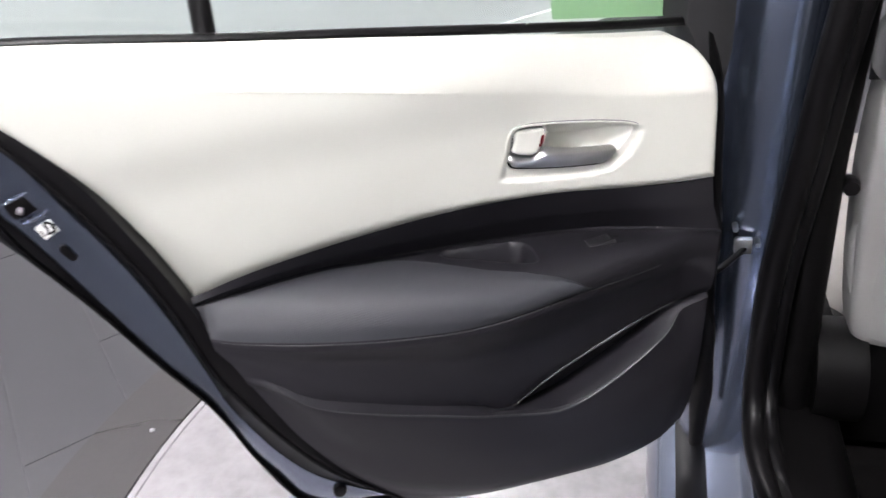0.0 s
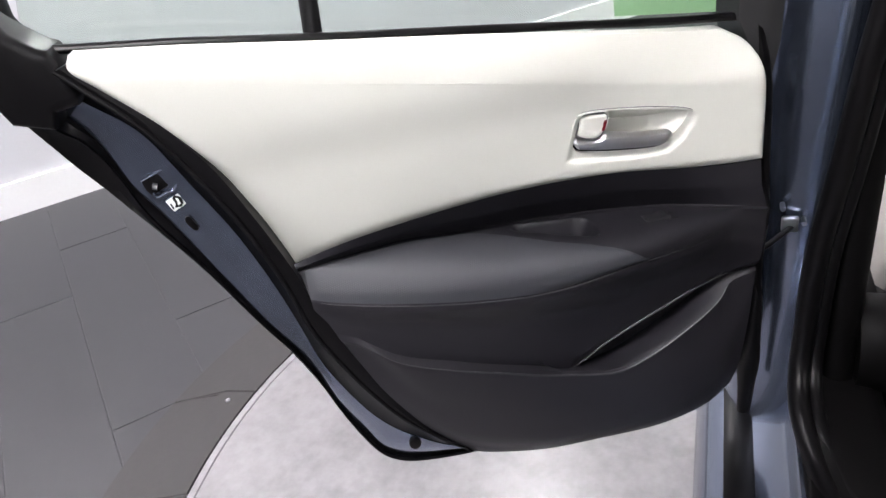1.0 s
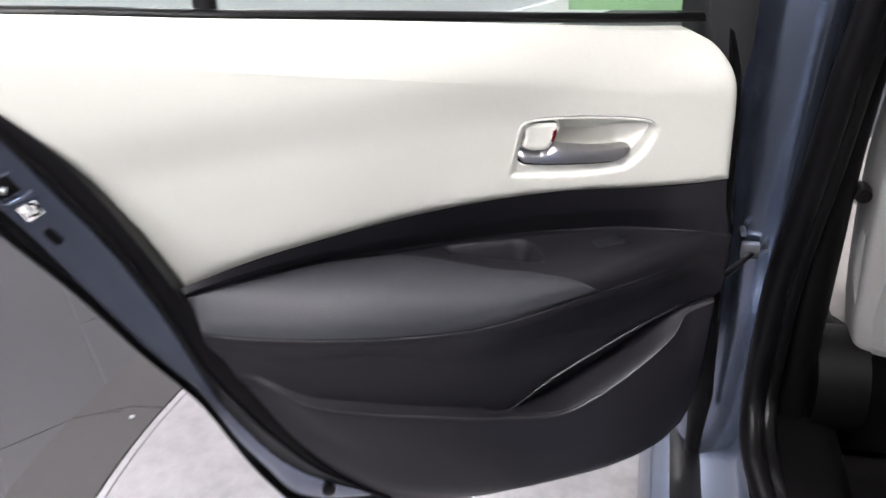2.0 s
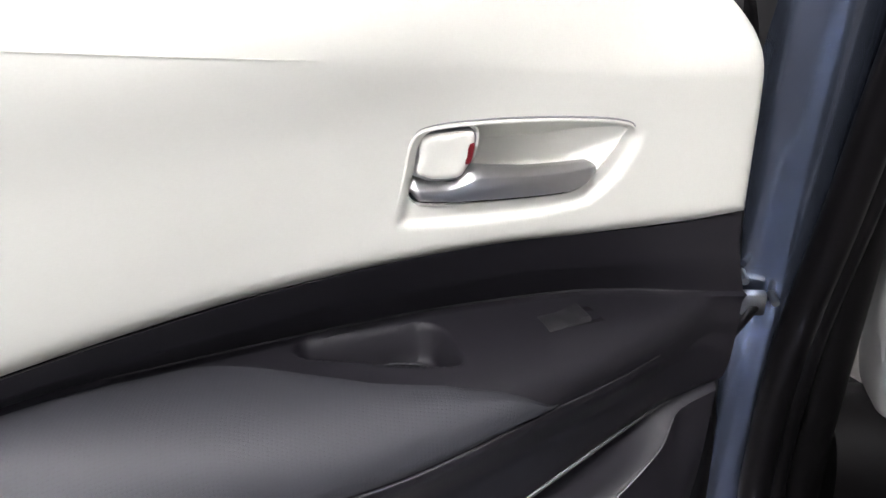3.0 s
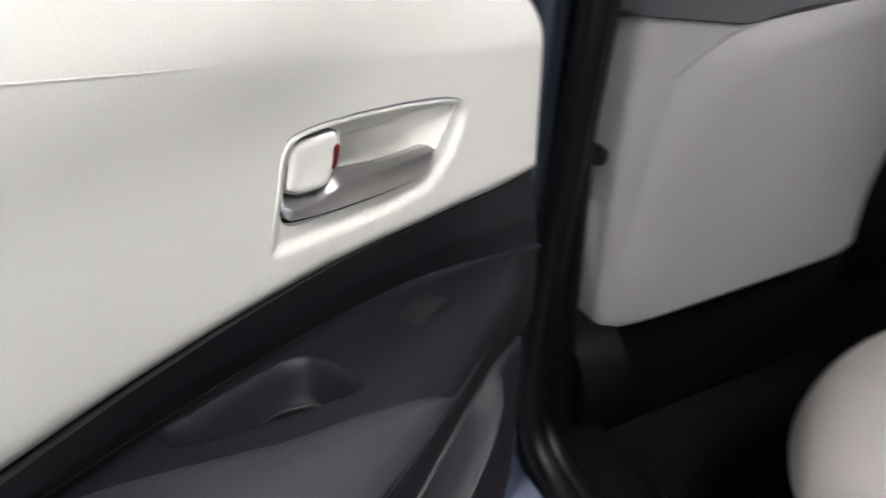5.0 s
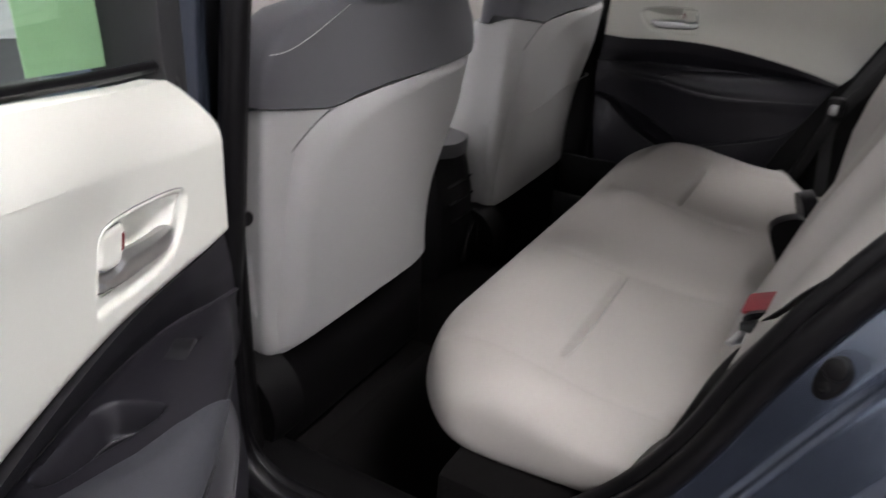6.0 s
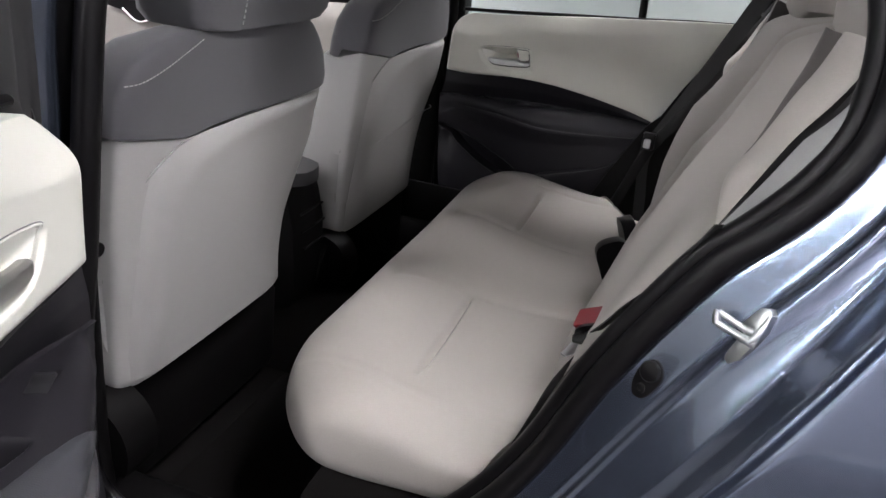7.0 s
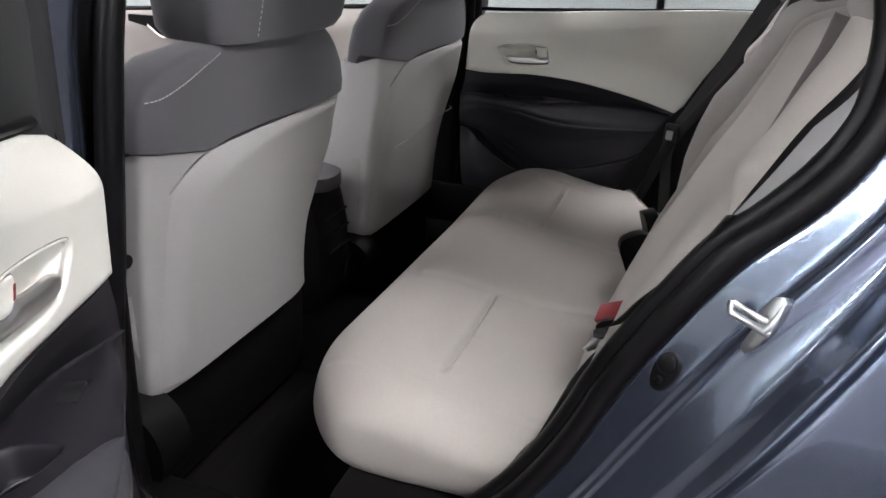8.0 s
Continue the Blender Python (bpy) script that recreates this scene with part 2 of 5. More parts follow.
def carve(ob, cutter):
    """Takes the cutter's volume out of ob, and throws the cutter away."""
    mod = ob.modifiers.new("cut", "BOOLEAN")
    mod.operation, mod.object, mod.solver = "DIFFERENCE", cutter, "EXACT"
    bpy.context.view_layer.update()
    me = bpy.data.meshes.new_from_object(ob.evaluated_get(bpy.context.evaluated_depsgraph_get()))
    ob.modifiers.clear()
    old = ob.data
    ob.data = me
    me.set_sharp_from_angle(angle=radians(42))
    bpy.data.meshes.remove(old)
    cut = cutter.data
    bpy.data.objects.remove(cutter)
    bpy.data.meshes.remove(cut)


def thing(name, label, category, m=None, group="", kind=""):
    ob = tagged(new(name), label, category, group, kind)
    if m is not None:
        ob.matrix_basis = m
    return ob

# ---- the showroom ----
# the room's axes run at an angle to the car: a away from the near wall, b along it
ROOM = Matrix.Rotation(radians(49.0), 4, "Z")


def room_box(name, lo, hi, mat, label, category, kind="structure"):
    ob = box(name, lo, hi, mat, None, "", 0)
    ob.matrix_basis = ROOM
    return tagged(ob, label, category, "", kind)


A0, A1, B0, B1, TOP = -2.80, 6.5, -5.5, 5.5, 2.85
room_box("floor", (A0 - 0.2, B0 - 0.2, -0.25), (A1 + 0.2, B1 + 0.2, -0.012), M_TILE, "dark grey vinyl tiled showroom floor", "floor")
room_box("wall_near", (A0 - 0.2, B0 - 0.2, -0.2), (A0, B1 + 0.2, TOP), M_WALL, "plain white painted showroom wall", "wall")
room_box("wall_far", (A1, B0 - 0.2, -0.2), (A1 + 0.2, B1 + 0.2, TOP), M_WALL, "plain white painted showroom wall", "wall")
room_box("wall_side_1", (A0, B0 - 0.2, -0.2), (A1, B0, TOP), M_WALL, "plain white painted showroom wall", "wall")
room_box("wall_side_2", (A0, B1, -0.2), (A1, B1 + 0.2, TOP), M_WALL, "plain white painted showroom wall", "wall")
room_box("ceiling", (A0 - 0.2, B0 - 0.2, TOP), (A1 + 0.2, B1 + 0.2, TOP + 0.2), M_CEIL, "unseen showroom ceiling, grey to cut bounced light", "ceiling")
room_box("baseboard", (A0, B0, -0.012), (A0 + 0.022, B1, 0.13), M_SKIRT, "white painted baseboard along the wall", "baseboard")


def ceiling_lights():
    first = None
    for a, row in ((-2.35, (-3.8, -1.6, 0.6, 2.8)), (0.8, (-3.8, -1.3, 1.6, 4.3)), (3.6, (-3.8, -1.3, 1.6, 4.3))):
        for b in row:
            m = ROOM @ Matrix.Translation((a, b, TOP))
            if first is None:
                first = thing("ceiling_light", "white rectangular ceiling light panel, switched on", "ceiling light", m, "ceiling lights")
                box("frame", (-0.33, -0.18, -0.05), (0.33, 0.18, -0.002), M_WALL, first, "", 0.004)
                box("diffuser", (-0.3, -0.15, -0.058), (0.3, 0.15, -0.051), M_LAMP, first, "glowing white diffuser", 0)
            else:
                copy_thing(first, m)


ceiling_lights()

# turntable: a light round plate with a dark sloping ring in segments
PLATE_C, PLATE_R, RING_W = (-0.09, 0.192), 1.25, 0.215


def ring_shape(r0, r1, z0, z1, a0, a1, n, base=-0.008, kink=0.0):
    """A piece of a ring; kink: how far its outer corners lie further round than its inner ones."""
    verts, faces = [], []
    for a in np.linspace(a0, a1, n):
        for r, z, k in ((r0, z0, 0), (0.6 * r0 + 0.4 * r1, 0.6 * z0 + 0.4 * z1, 0.15), (r1, z1, 1), (r1, base, 1), (r0, base, 0)):
            verts.append((r * math.cos(a + kink * k), r * math.sin(a + kink * k), z))
    for i in range(n - 1):
        for k in range(5):
            j = (k + 1) % 5
            faces.append((5 * i + k, 5 * i + j, 5 * i + 5 + j, 5 * i + 5 + k))
    faces += [(0, 1, 2, 3, 4), tuple(5 * (n - 1) + k for k in (4, 3, 2, 1, 0))]
    return verts, faces


turntable = thing("turntable", "light grey turntable plate with dark ramp ring under the car", "turntable",
                  Matrix.Translation((*PLATE_C, 0)))
ring_pts = [(PLATE_R * math.cos(a), PLATE_R * math.sin(a)) for a in np.linspace(0, 2 * math.pi, 160, endpoint=False)]
prism("plate", [(x * 0.985, y * 0.985) for x, y in ring_pts], -0.008, 0.012, M_PLATE, turntable, "scuffed light grey coated plate", 0.002, axis=2)
part("plate_rim", *ring_shape(PLATE_R * 0.987, PLATE_R, 0.012, 0.012, 0, 2 * math.pi, 161), M_PLATE, turntable, "pale edge band of the plate")
SEG = 24
for k in range(SEG):
    a0 = math.radians(-93.7) + 2 * math.pi * k / SEG + 0.0022
    a1 = a0 + 2 * math.pi / SEG - 0.0044
    seg = part("ramp_segment", *ring_shape(PLATE_R + 0.005, PLATE_R + RING_W, 0.012, -0.004, a0, a1, 10, kink=math.radians(2.8)), M_RING, turntable)
    am = a0 + 0.03
    r = PLATE_R + 0.06
    prism("screw", [(r * math.cos(am) + 0.006 * math.cos(q), r * math.sin(am) + 0.006 * math.sin(q)) for q in np.linspace(0, 2 * math.pi, 10, endpoint=False)],
          0.004, 0.0115, M_ZINC, seg, "small zinc screw head", 0.001, axis=2)

# ---- car doors ----
MID = 0.835  # the car's middle plane, y
car = thing("car", "blue grey metallic car body with black door seals and pale headliner", "car", None)

# local axes of a door: x back from its front edge, y into the cabin, z up
BELT = [(0.049, 0.947), (0.112, 0.955), (0.231, 0.973), (0.344, 0.990), (0.479, 1.010), (0.598, 1.029), (0.695, 1.042)]
WHITE_LOW = [(0.0104, 0.7895), (0.045, 0.792), (0.109, 0.800), (0.176, 0.809), (0.241, 0.814), (0.305, 0.815), (0.366, 0.812),
             (0.432, 0.806), (0.495, 0.798), (0.557, 0.785)]
FRONT = [(0.049, 0.947), (0.029, 0.933), (0.0185, 0.913), (0.0135, 0.8695), (0.0115, 0.830), (0.0104, 0.7895)]
# soft-edged shallow field round the handle, in x and z of the door
FIELD = [(0.2385, 0.8350), (0.2291, 0.8318), (0.1933, 0.8258), (0.1498, 0.8203), (0.1196, 0.8200), (0.1005, 0.8330), (0.0900, 0.8484), (0.0872, 0.8600),
         (0.0930, 0.8655), (0.1047, 0.8695), (0.1330, 0.8758), (0.1604, 0.8799), (0.1843, 0.8827), (0.2129, 0.8848), (0.2205, 0.8840), (0.2250, 0.8776), (0.2295, 0.8629)]
REAR = [(0.695, 1.042), (0.700, 1.030), (0.681, 1.009), (0.645, 0.969), (0.605, 0.911), (0.578, 0.847), (0.557, 0.785)]


def belt_z(u):
    return 0.947 + 0.158 * (u - 0.049)


def bulge(u, z):
    """How far the pale upper trim stands out towards the cabin: widest at a crease that rises to the rear."""
    u, z = np.asarray(u, float), np.asarray(z, float)
    zb = belt_z(u)
    zc = np.minimum(0.874 + 0.210 * u, zb - 0.028)
    above = np.clip((z - zc) / (zb - zc), 0, 1)
    below = np.clip(zc - z, 0, 1)
    rear = np.clip((u - 0.15) / 0.3, 0, 1)
    rear = rear * rear * (3 - 2 * rear)
    peak = -0.004 + 0.009 * rear
    w_up = peak - (0.015 - 0.011 * rear) * above ** 1.5
    round_in = (peak + 0.007) * (1 - np.exp(-(below / 0.045) ** 1.3))
    w_low = peak - (1 - rear) * round_in - rear * 0.026 * np.clip(below / 0.15, 0, 1.3) ** 1.5
    tilt = 0.012 - 0.09 * np.minimum(u, 0.20)
    nose = np.clip(1 - u / 0.10, 0, 1)
    nose = 0.005 * nose * nose * (3 - 2 * nose)
    low = np.clip((0.945 - z) / 0.06, 0, 1)
    return np.where(z > zc, w_up, w_low) + (tilt + nose) * low * low * (3 - 2 * low) - 0.0035 * field_depth(u, z)


def field_depth(u, z):
    """1 well inside the field round the handle, 0 outside it, soft between."""
    q = np.stack(np.broadcast_arrays(u, z), -1)[..., None, :]
    a = np.array(FIELD)
    ab = np.roll(a, -1, axis=0) - a
    t = np.clip(((q - a) * ab).sum(-1) / (ab ** 2).sum(-1), 0, 1)
    dist = np.linalg.norm(q - (a + t[..., None] * ab), axis=-1).min(-1)
    b = a + ab
    cross = ((a[:, 1] > q[..., 1]) != (b[:, 1] > q[..., 1])) & (q[..., 0] < ab[:, 0] * (q[..., 1] - a[:, 1]) / (ab[:, 1] + 1e-12) + a[:, 0])
    d = np.clip(np.where(cross.sum(-1) % 2 == 1, dist, 0) / 0.0075, 0, 1)
    return d * d * (3 - 2 * d)


def handle_w(u):
    """Depth of the handle's face, which is set at a slant in the door."""
    return -0.018 + (0.223 - np.asarray(u, float)) * 0.104


def build_door(door, mirror, shear, full):
    """All of a rear door. mirror: the door on the other side; shear: how much less its lines rise to the rear;
    full: with the parts that only the open door shows."""
    def place(g):
        g = np.array(g, float)
        g[..., 2] -= shear * g[..., 0]
        if mirror:
            g[..., 1] *= -1
        return g

    def lift(pts, w):
        return np.array([(u, w, z) for u, z in pts])

    # pale upper trim
    n, m = 240, 100
    g = coons(curve(lift(BELT, 0), n), curve(lift(WHITE_LOW, 0), n), curve(lift(FRONT, 0), m), curve(lift([(u + 0.045 * math.sin(math.pi * k / 6) * mirror, z) for k, (u, z) in enumerate(REAR)], 0), m))
    g[..., 1] = bulge(g[..., 0], g[..., 2])
    edge = np.minimum.reduce([np.arange(n)[:, None] + 0 * np.arange(m), (n - 1 - np.arange(n))[:, None] + 0 * np.arange(m),
                              (m - 1 - np.arange(m))[None, :] + 0 * np.arange(n)[:, None]]).astype(float)
    g[..., 1] -= 0.006 * np.exp(-edge / 1.4)
    g[..., 2] += g[..., 1] * (1.17 - g[..., 2]) / 0.70
    upper = sheet("upper_trim", place(g), (0, 0.02 if mirror else -0.02, 0), M_WHITE, door, "pale leatherette upper trim")
    sgn = -1 if mirror else 1

    def flat(pts):
        return [(u, z - shear * u) for u, z in pts]

    # handle recess
    hole = [(0.2275, 0.846), (0.2245, 0.858), (0.2195, 0.8770), (0.2150, 0.8812), (0.1885, 0.8803), (0.1605, 0.8772), (0.1303, 0.8724), (0.1075, 0.8672), (0.0985, 0.8630),
            (0.1030, 0.8520), (0.1150, 0.8380), (0.1224, 0.8303), (0.130, 0.8273), (0.1493, 0.8278), (0.1782, 0.8306), (0.2061, 0.8343), (0.2235, 0.8385)]
    ring = curve([(u, 0, z) for u, z in hole], 90, True)
    cut = prism("cutter", flat([(p[0], p[2]) for p in ring]), sgn * -0.07, sgn * 0.06, M_WHITE, None, "", 0)
    cut.matrix_basis = door.matrix_basis
    carve(upper, cut)
    nn_h = 70
    low_e = curve([(0.2280, 0, 0.8440), (0.2235, 0, 0.8380), (0.2061, 0, 0.8338), (0.1782, 0, 0.8301), (0.1493, 0, 0.8273), (0.130, 0, 0.8268), (0.1218, 0, 0.8300), (0.1142, 0, 0.8378), (0.1022, 0, 0.8518), (0.0978, 0, 0.8622)], nn_h)
    top_e = curve([(0.2250, 0, 0.8580), (0.2200, 0, 0.8772), (0.2150, 0, 0.8817), (0.1885, 0, 0.8808), (0.1605, 0, 0.8777), (0.1303, 0, 0.8729), (0.1075, 0, 0.8677), (0.0978, 0, 0.8632)], nn_h)
    scoop = []
    for t in (0, 0.05, 0.12, 0.22, 0.34, 0.46, 0.56, 0.62, 0.66, 0.72, 0.80, 0.88, 0.95, 0.985, 1.0, 1.02):
        row = low_e + (top_e - low_e) * min(t, 1.0)
        wr = bulge(low_e[:, 0], low_e[:, 2]) * (1 - min(t, 1)) + bulge(top_e[:, 0], top_e[:, 2]) * min(t, 1)
        front = np.clip((0.140 - row[:, 0]) / 0.043, 0, 1)
        deep = 0.026 * (1 - front ** 1.8)
        if t <= 0.62:
            d = 0.0005 + deep * (t / 0.62) ** 0.9
        else:
            d = deep * max(0.0, 1 - ((t - 0.62) / 0.37)) ** 0.55 + 0.0006
        row[:, 1] = wr - d - (0.012 if t > 1.01 else 0)
        scoop.append(row)
    scoop = np.array(scoop)
    sheet("handle_recess", place(np.transpose(scoop, (1, 0, 2))), (0, -sgn * 0.004, 0), M_WHITE, door, "pale scooped recess behind the handle")
    # a fine step runs round the top of the field: a rounded pale bead with a groove above it
    bead = curve([(0.2370, 0, 0.8375), (0.2296, 0, 0.8600), (0.2252, 0, 0.8755), (0.2205, 0, 0.8818), (0.2140, 0, 0.8832), (0.1843, 0, 0.8815), (0.1604, 0, 0.8787), (0.1330, 0, 0.8745), (0.1047, 0, 0.8683), (0.0955, 0, 0.8642), (0.0930, 0, 0.8600)], 90)
    bead[:, 1] = bulge(bead[:, 0], bead[:, 2])
    tube("handle_rim", place(bead + np.array([0, 0.0002, -0.0005])), [0.0003, 0.0009, 0.0013, 0.0013, 0.0013, 0.0013, 0.0012, 0.0004], M_WHITE, door, "thin pale rim round the handle", up=(0, 1, 0), n=110, sides=8)
    gap = bead[18:] + np.array([0, 0, 0.0013])
    gap[:, 1] = bulge(gap[:, 0], gap[:, 2]) + 0.0001
    tube("rim_gap", place(gap), [0.0002, 0.0006, 0.0007, 0.0007, 0.0007, 0.0003], M_SIDE, door, "grey gap along the handle rim", up=(0, 1, 0), n=90, sides=6)

    def raised(name, outline, heights, mat, label, n=64):
        """A closed outline (x, z) set on the slant of the handle: rings of (inset, height)."""
        o = curve([(u, 0, z) for u, z in outline], n, True)
        c = o.mean(axis=0)
        rings = []
        for inset, h in heights:
            v = o - c
            r = c + v * (1 - inset / np.linalg.norm(v, axis=1))[:, None]
            r[:, 1] = handle_w(r[:, 0]) + h
            rings.append(place(r))
        return loft(name, rings, mat, door, label)

    btn = [(0.2192, 0.8745), (0.2181, 0.8776), (0.2150, 0.8788), (0.2006, 0.8782), (0.1918, 0.8774), (0.1893, 0.8764), (0.1887, 0.8735), (0.1900, 0.8657), (0.1922, 0.8588), (0.1944, 0.8560), (0.1972, 0.8523), (0.2008, 0.8511), (0.2147, 0.8532), (0.2184, 0.8553), (0.2218, 0.8579), (0.2198, 0.8670)]
    raised("lock_button", btn, ((0.0, -0.020), (0.0, 0.0022), (0.0006, 0.0034), (0.0018, 0.0042), (0.0045, 0.0045), (0.0075, 0.0040)), M_WHITE, "pale lock button")
    # infill added so the deep gap beside the button renders less dark
    raised("button_infill", [(u + (u - 0.2045) * (0.13 if u > 0.2045 else 0.05), z + (z - 0.8655) * 0.04) for u, z in btn], ((0.0, -0.020), (0.0, 0.0026)), M_SIDE, "grey infill added in the shaded gap round the lock button")
    raised("lock_mark", [(0.1897, 0.8703), (0.1924, 0.8701), (0.1942, 0.8636), (0.1954, 0.8590), (0.1932, 0.8592), (0.1912, 0.8632)], ((0.0, -0.002), (0.0, 0.0045), (0.0002, 0.0048)), M_RED, "small red lock mark", 30)
    post = curve([(0.1905, 0, 0.8790), (0.1871, 0, 0.8770), (0.1868, 0, 0.8720), (0.1882, 0, 0.8650), (0.1904, 0, 0.8580)], 30)
    post[:, 1] = handle_w(post[:, 0]) + 0.0012
    tube("button_frame", place(post), [0.0005, 0.0011, 0.0011, 0.0005], M_WHITE, door, "pale frame beside the lock button", up=(0, 1, 0), sides=8, n=40)
    # lever: per station along x, heights of the top edge, of the crease on its face and of the bottom edge
    TOP_L = [(0.2266, 0.8520), (0.2240, 0.8550), (0.2187, 0.8528), (0.2147, 0.8512), (0.2040, 0.8494), (0.1990, 0.8506), (0.1945, 0.8534), (0.1905, 0.8549), (0.1850, 0.8541), (0.1763, 0.8520), (0.1568, 0.8482), (0.1368, 0.8461), (0.1193, 0.8452), (0.1163, 0.8428)]
    MID_L = [(0.2266, 0.8502), (0.2215, 0.8478), (0.2060, 0.8456), (0.1985, 0.8466), (0.1915, 0.8488), (0.1860, 0.8493), (0.1763, 0.8478), (0.1568, 0.8449), (0.1368, 0.8436), (0.1193, 0.8434), (0.1163, 0.8415)]
    BOT_L = [(0.2266, 0.8478), (0.2222, 0.8410), (0.2057, 0.8374), (0.1779, 0.8335), (0.1491, 0.8307), (0.1330, 0.8299), (0.1239, 0.8326), (0.1163, 0.8388)]
    at = lambda tab, u: np.interp(u, [a for a, _ in tab[::-1]], [b for _, b in tab[::-1]])
    lever = []
    for u in np.concatenate([np.linspace(0.2266, 0.2215, 5), np.linspace(0.2200, 0.1200, 60), np.linspace(0.1190, 0.1163, 5)]):
        a, c, b = at(BOT_L, u), at(MID_L, u), at(TOP_L, u)
        thin = min(1.0, 0.25 + (0.2266 - u) / 0.006, 0.35 + (u - 0.1163) / 0.010)
        w = float(handle_w(u))
        sec = [(-0.008, b - 0.0012), (-0.0015, b), (-0.0006, b - 0.0002), (0.0036 * thin, c + 0.0005), (0.0044 * thin, c), (0.0047 * thin, c - 0.0006),
               (0.0052 * thin, 0.45 * c + 0.55 * a), (0.0046 * thin, a + 0.0012), (0.0030 * thin, a + 0.0002), (0.0010 * thin, a), (-0.008, a + 0.0006)]
        lever.append(place([(u, w + p, z) for p, z in sec]))
    loft("handle_lever", lever, M_CHROME, door, "satin chrome pull lever")
    # a black bead draws the shadow below the lever
    shade = curve([(0.2262, 0, 0.8462), (0.2222, 0, 0.8400), (0.2057, 0, 0.8362), (0.1779, 0, 0.8323), (0.1491, 0, 0.8295), (0.1315, 0, 0.8289), (0.1232, 0, 0.8317), (0.1166, 0, 0.8378)], 50)
    shade[:, 1] = handle_w(shade[:, 0]) - 0.0022
    tube("lever_shade", place(shade), [0.0010, 0.0019, 0.0020, 0.0020, 0.0018, 0.0008], M_BLACK, door, "painted shadow line under the lever", up=(0, 1, 0), sides=6, n=60)

    # dark lower trim: rows from the pale trim's edge down to the bottom
    white_edge = [(u, -0.008 - 0.010 * np.clip((u - 0.2) / 0.3, 0, 1) + 0.010 * np.clip(1 - u / 0.15, 0, 1), z - 0.003 + 0.004 * np.clip(1 - u / 0.06, 0, 1) - 0.0065 * np.clip((u - 0.2) / 0.3, 0, 1)) for u, z in WHITE_LOW]
    crook = [(0.000, 0.004, 0.726), (0.040, -0.003, 0.7338), (0.077, -0.0236, 0.7340), (0.112, -0.0320, 0.7385), (0.145, -0.0372, 0.7413), (0.177, -0.0413, 0.7437), (0.210, -0.0440, 0.7464),
             (0.243, -0.0458, 0.7487), (0.275, -0.0473, 0.7505), (0.306, -0.0488, 0.7517), (0.336, -0.0489, 0.7535), (0.364, -0.0476, 0.7557), (0.391, -0.0452, 0.7590), (0.420, -0.0425, 0.7628),
             (0.460, -0.0380, 0.7640), (0.510, -0.0270, 0.7660), (0.555, -0.0180, 0.7660)]
    seam = [(0.001, 0.006, 0.700), (0.030, 0.0090, 0.711), (0.061, 0.0169, 0.7113), (0.104, 0.0285, 0.7128), (0.143, 0.0363, 0.7138), (0.169, 0.0409, 0.7152), (0.196, 0.0445, 0.7140),
            (0.232, 0.0480, 0.7112), (0.270, 0.0498, 0.7090), (0.310, 0.0495, 0.7095), (0.378, 0.0442, 0.7155), (0.439, 0.0351, 0.7230), (0.474, 0.0263, 0.7266), (0.522, 0.0113, 0.7323), (0.545, 0.0030, 0.7370)]
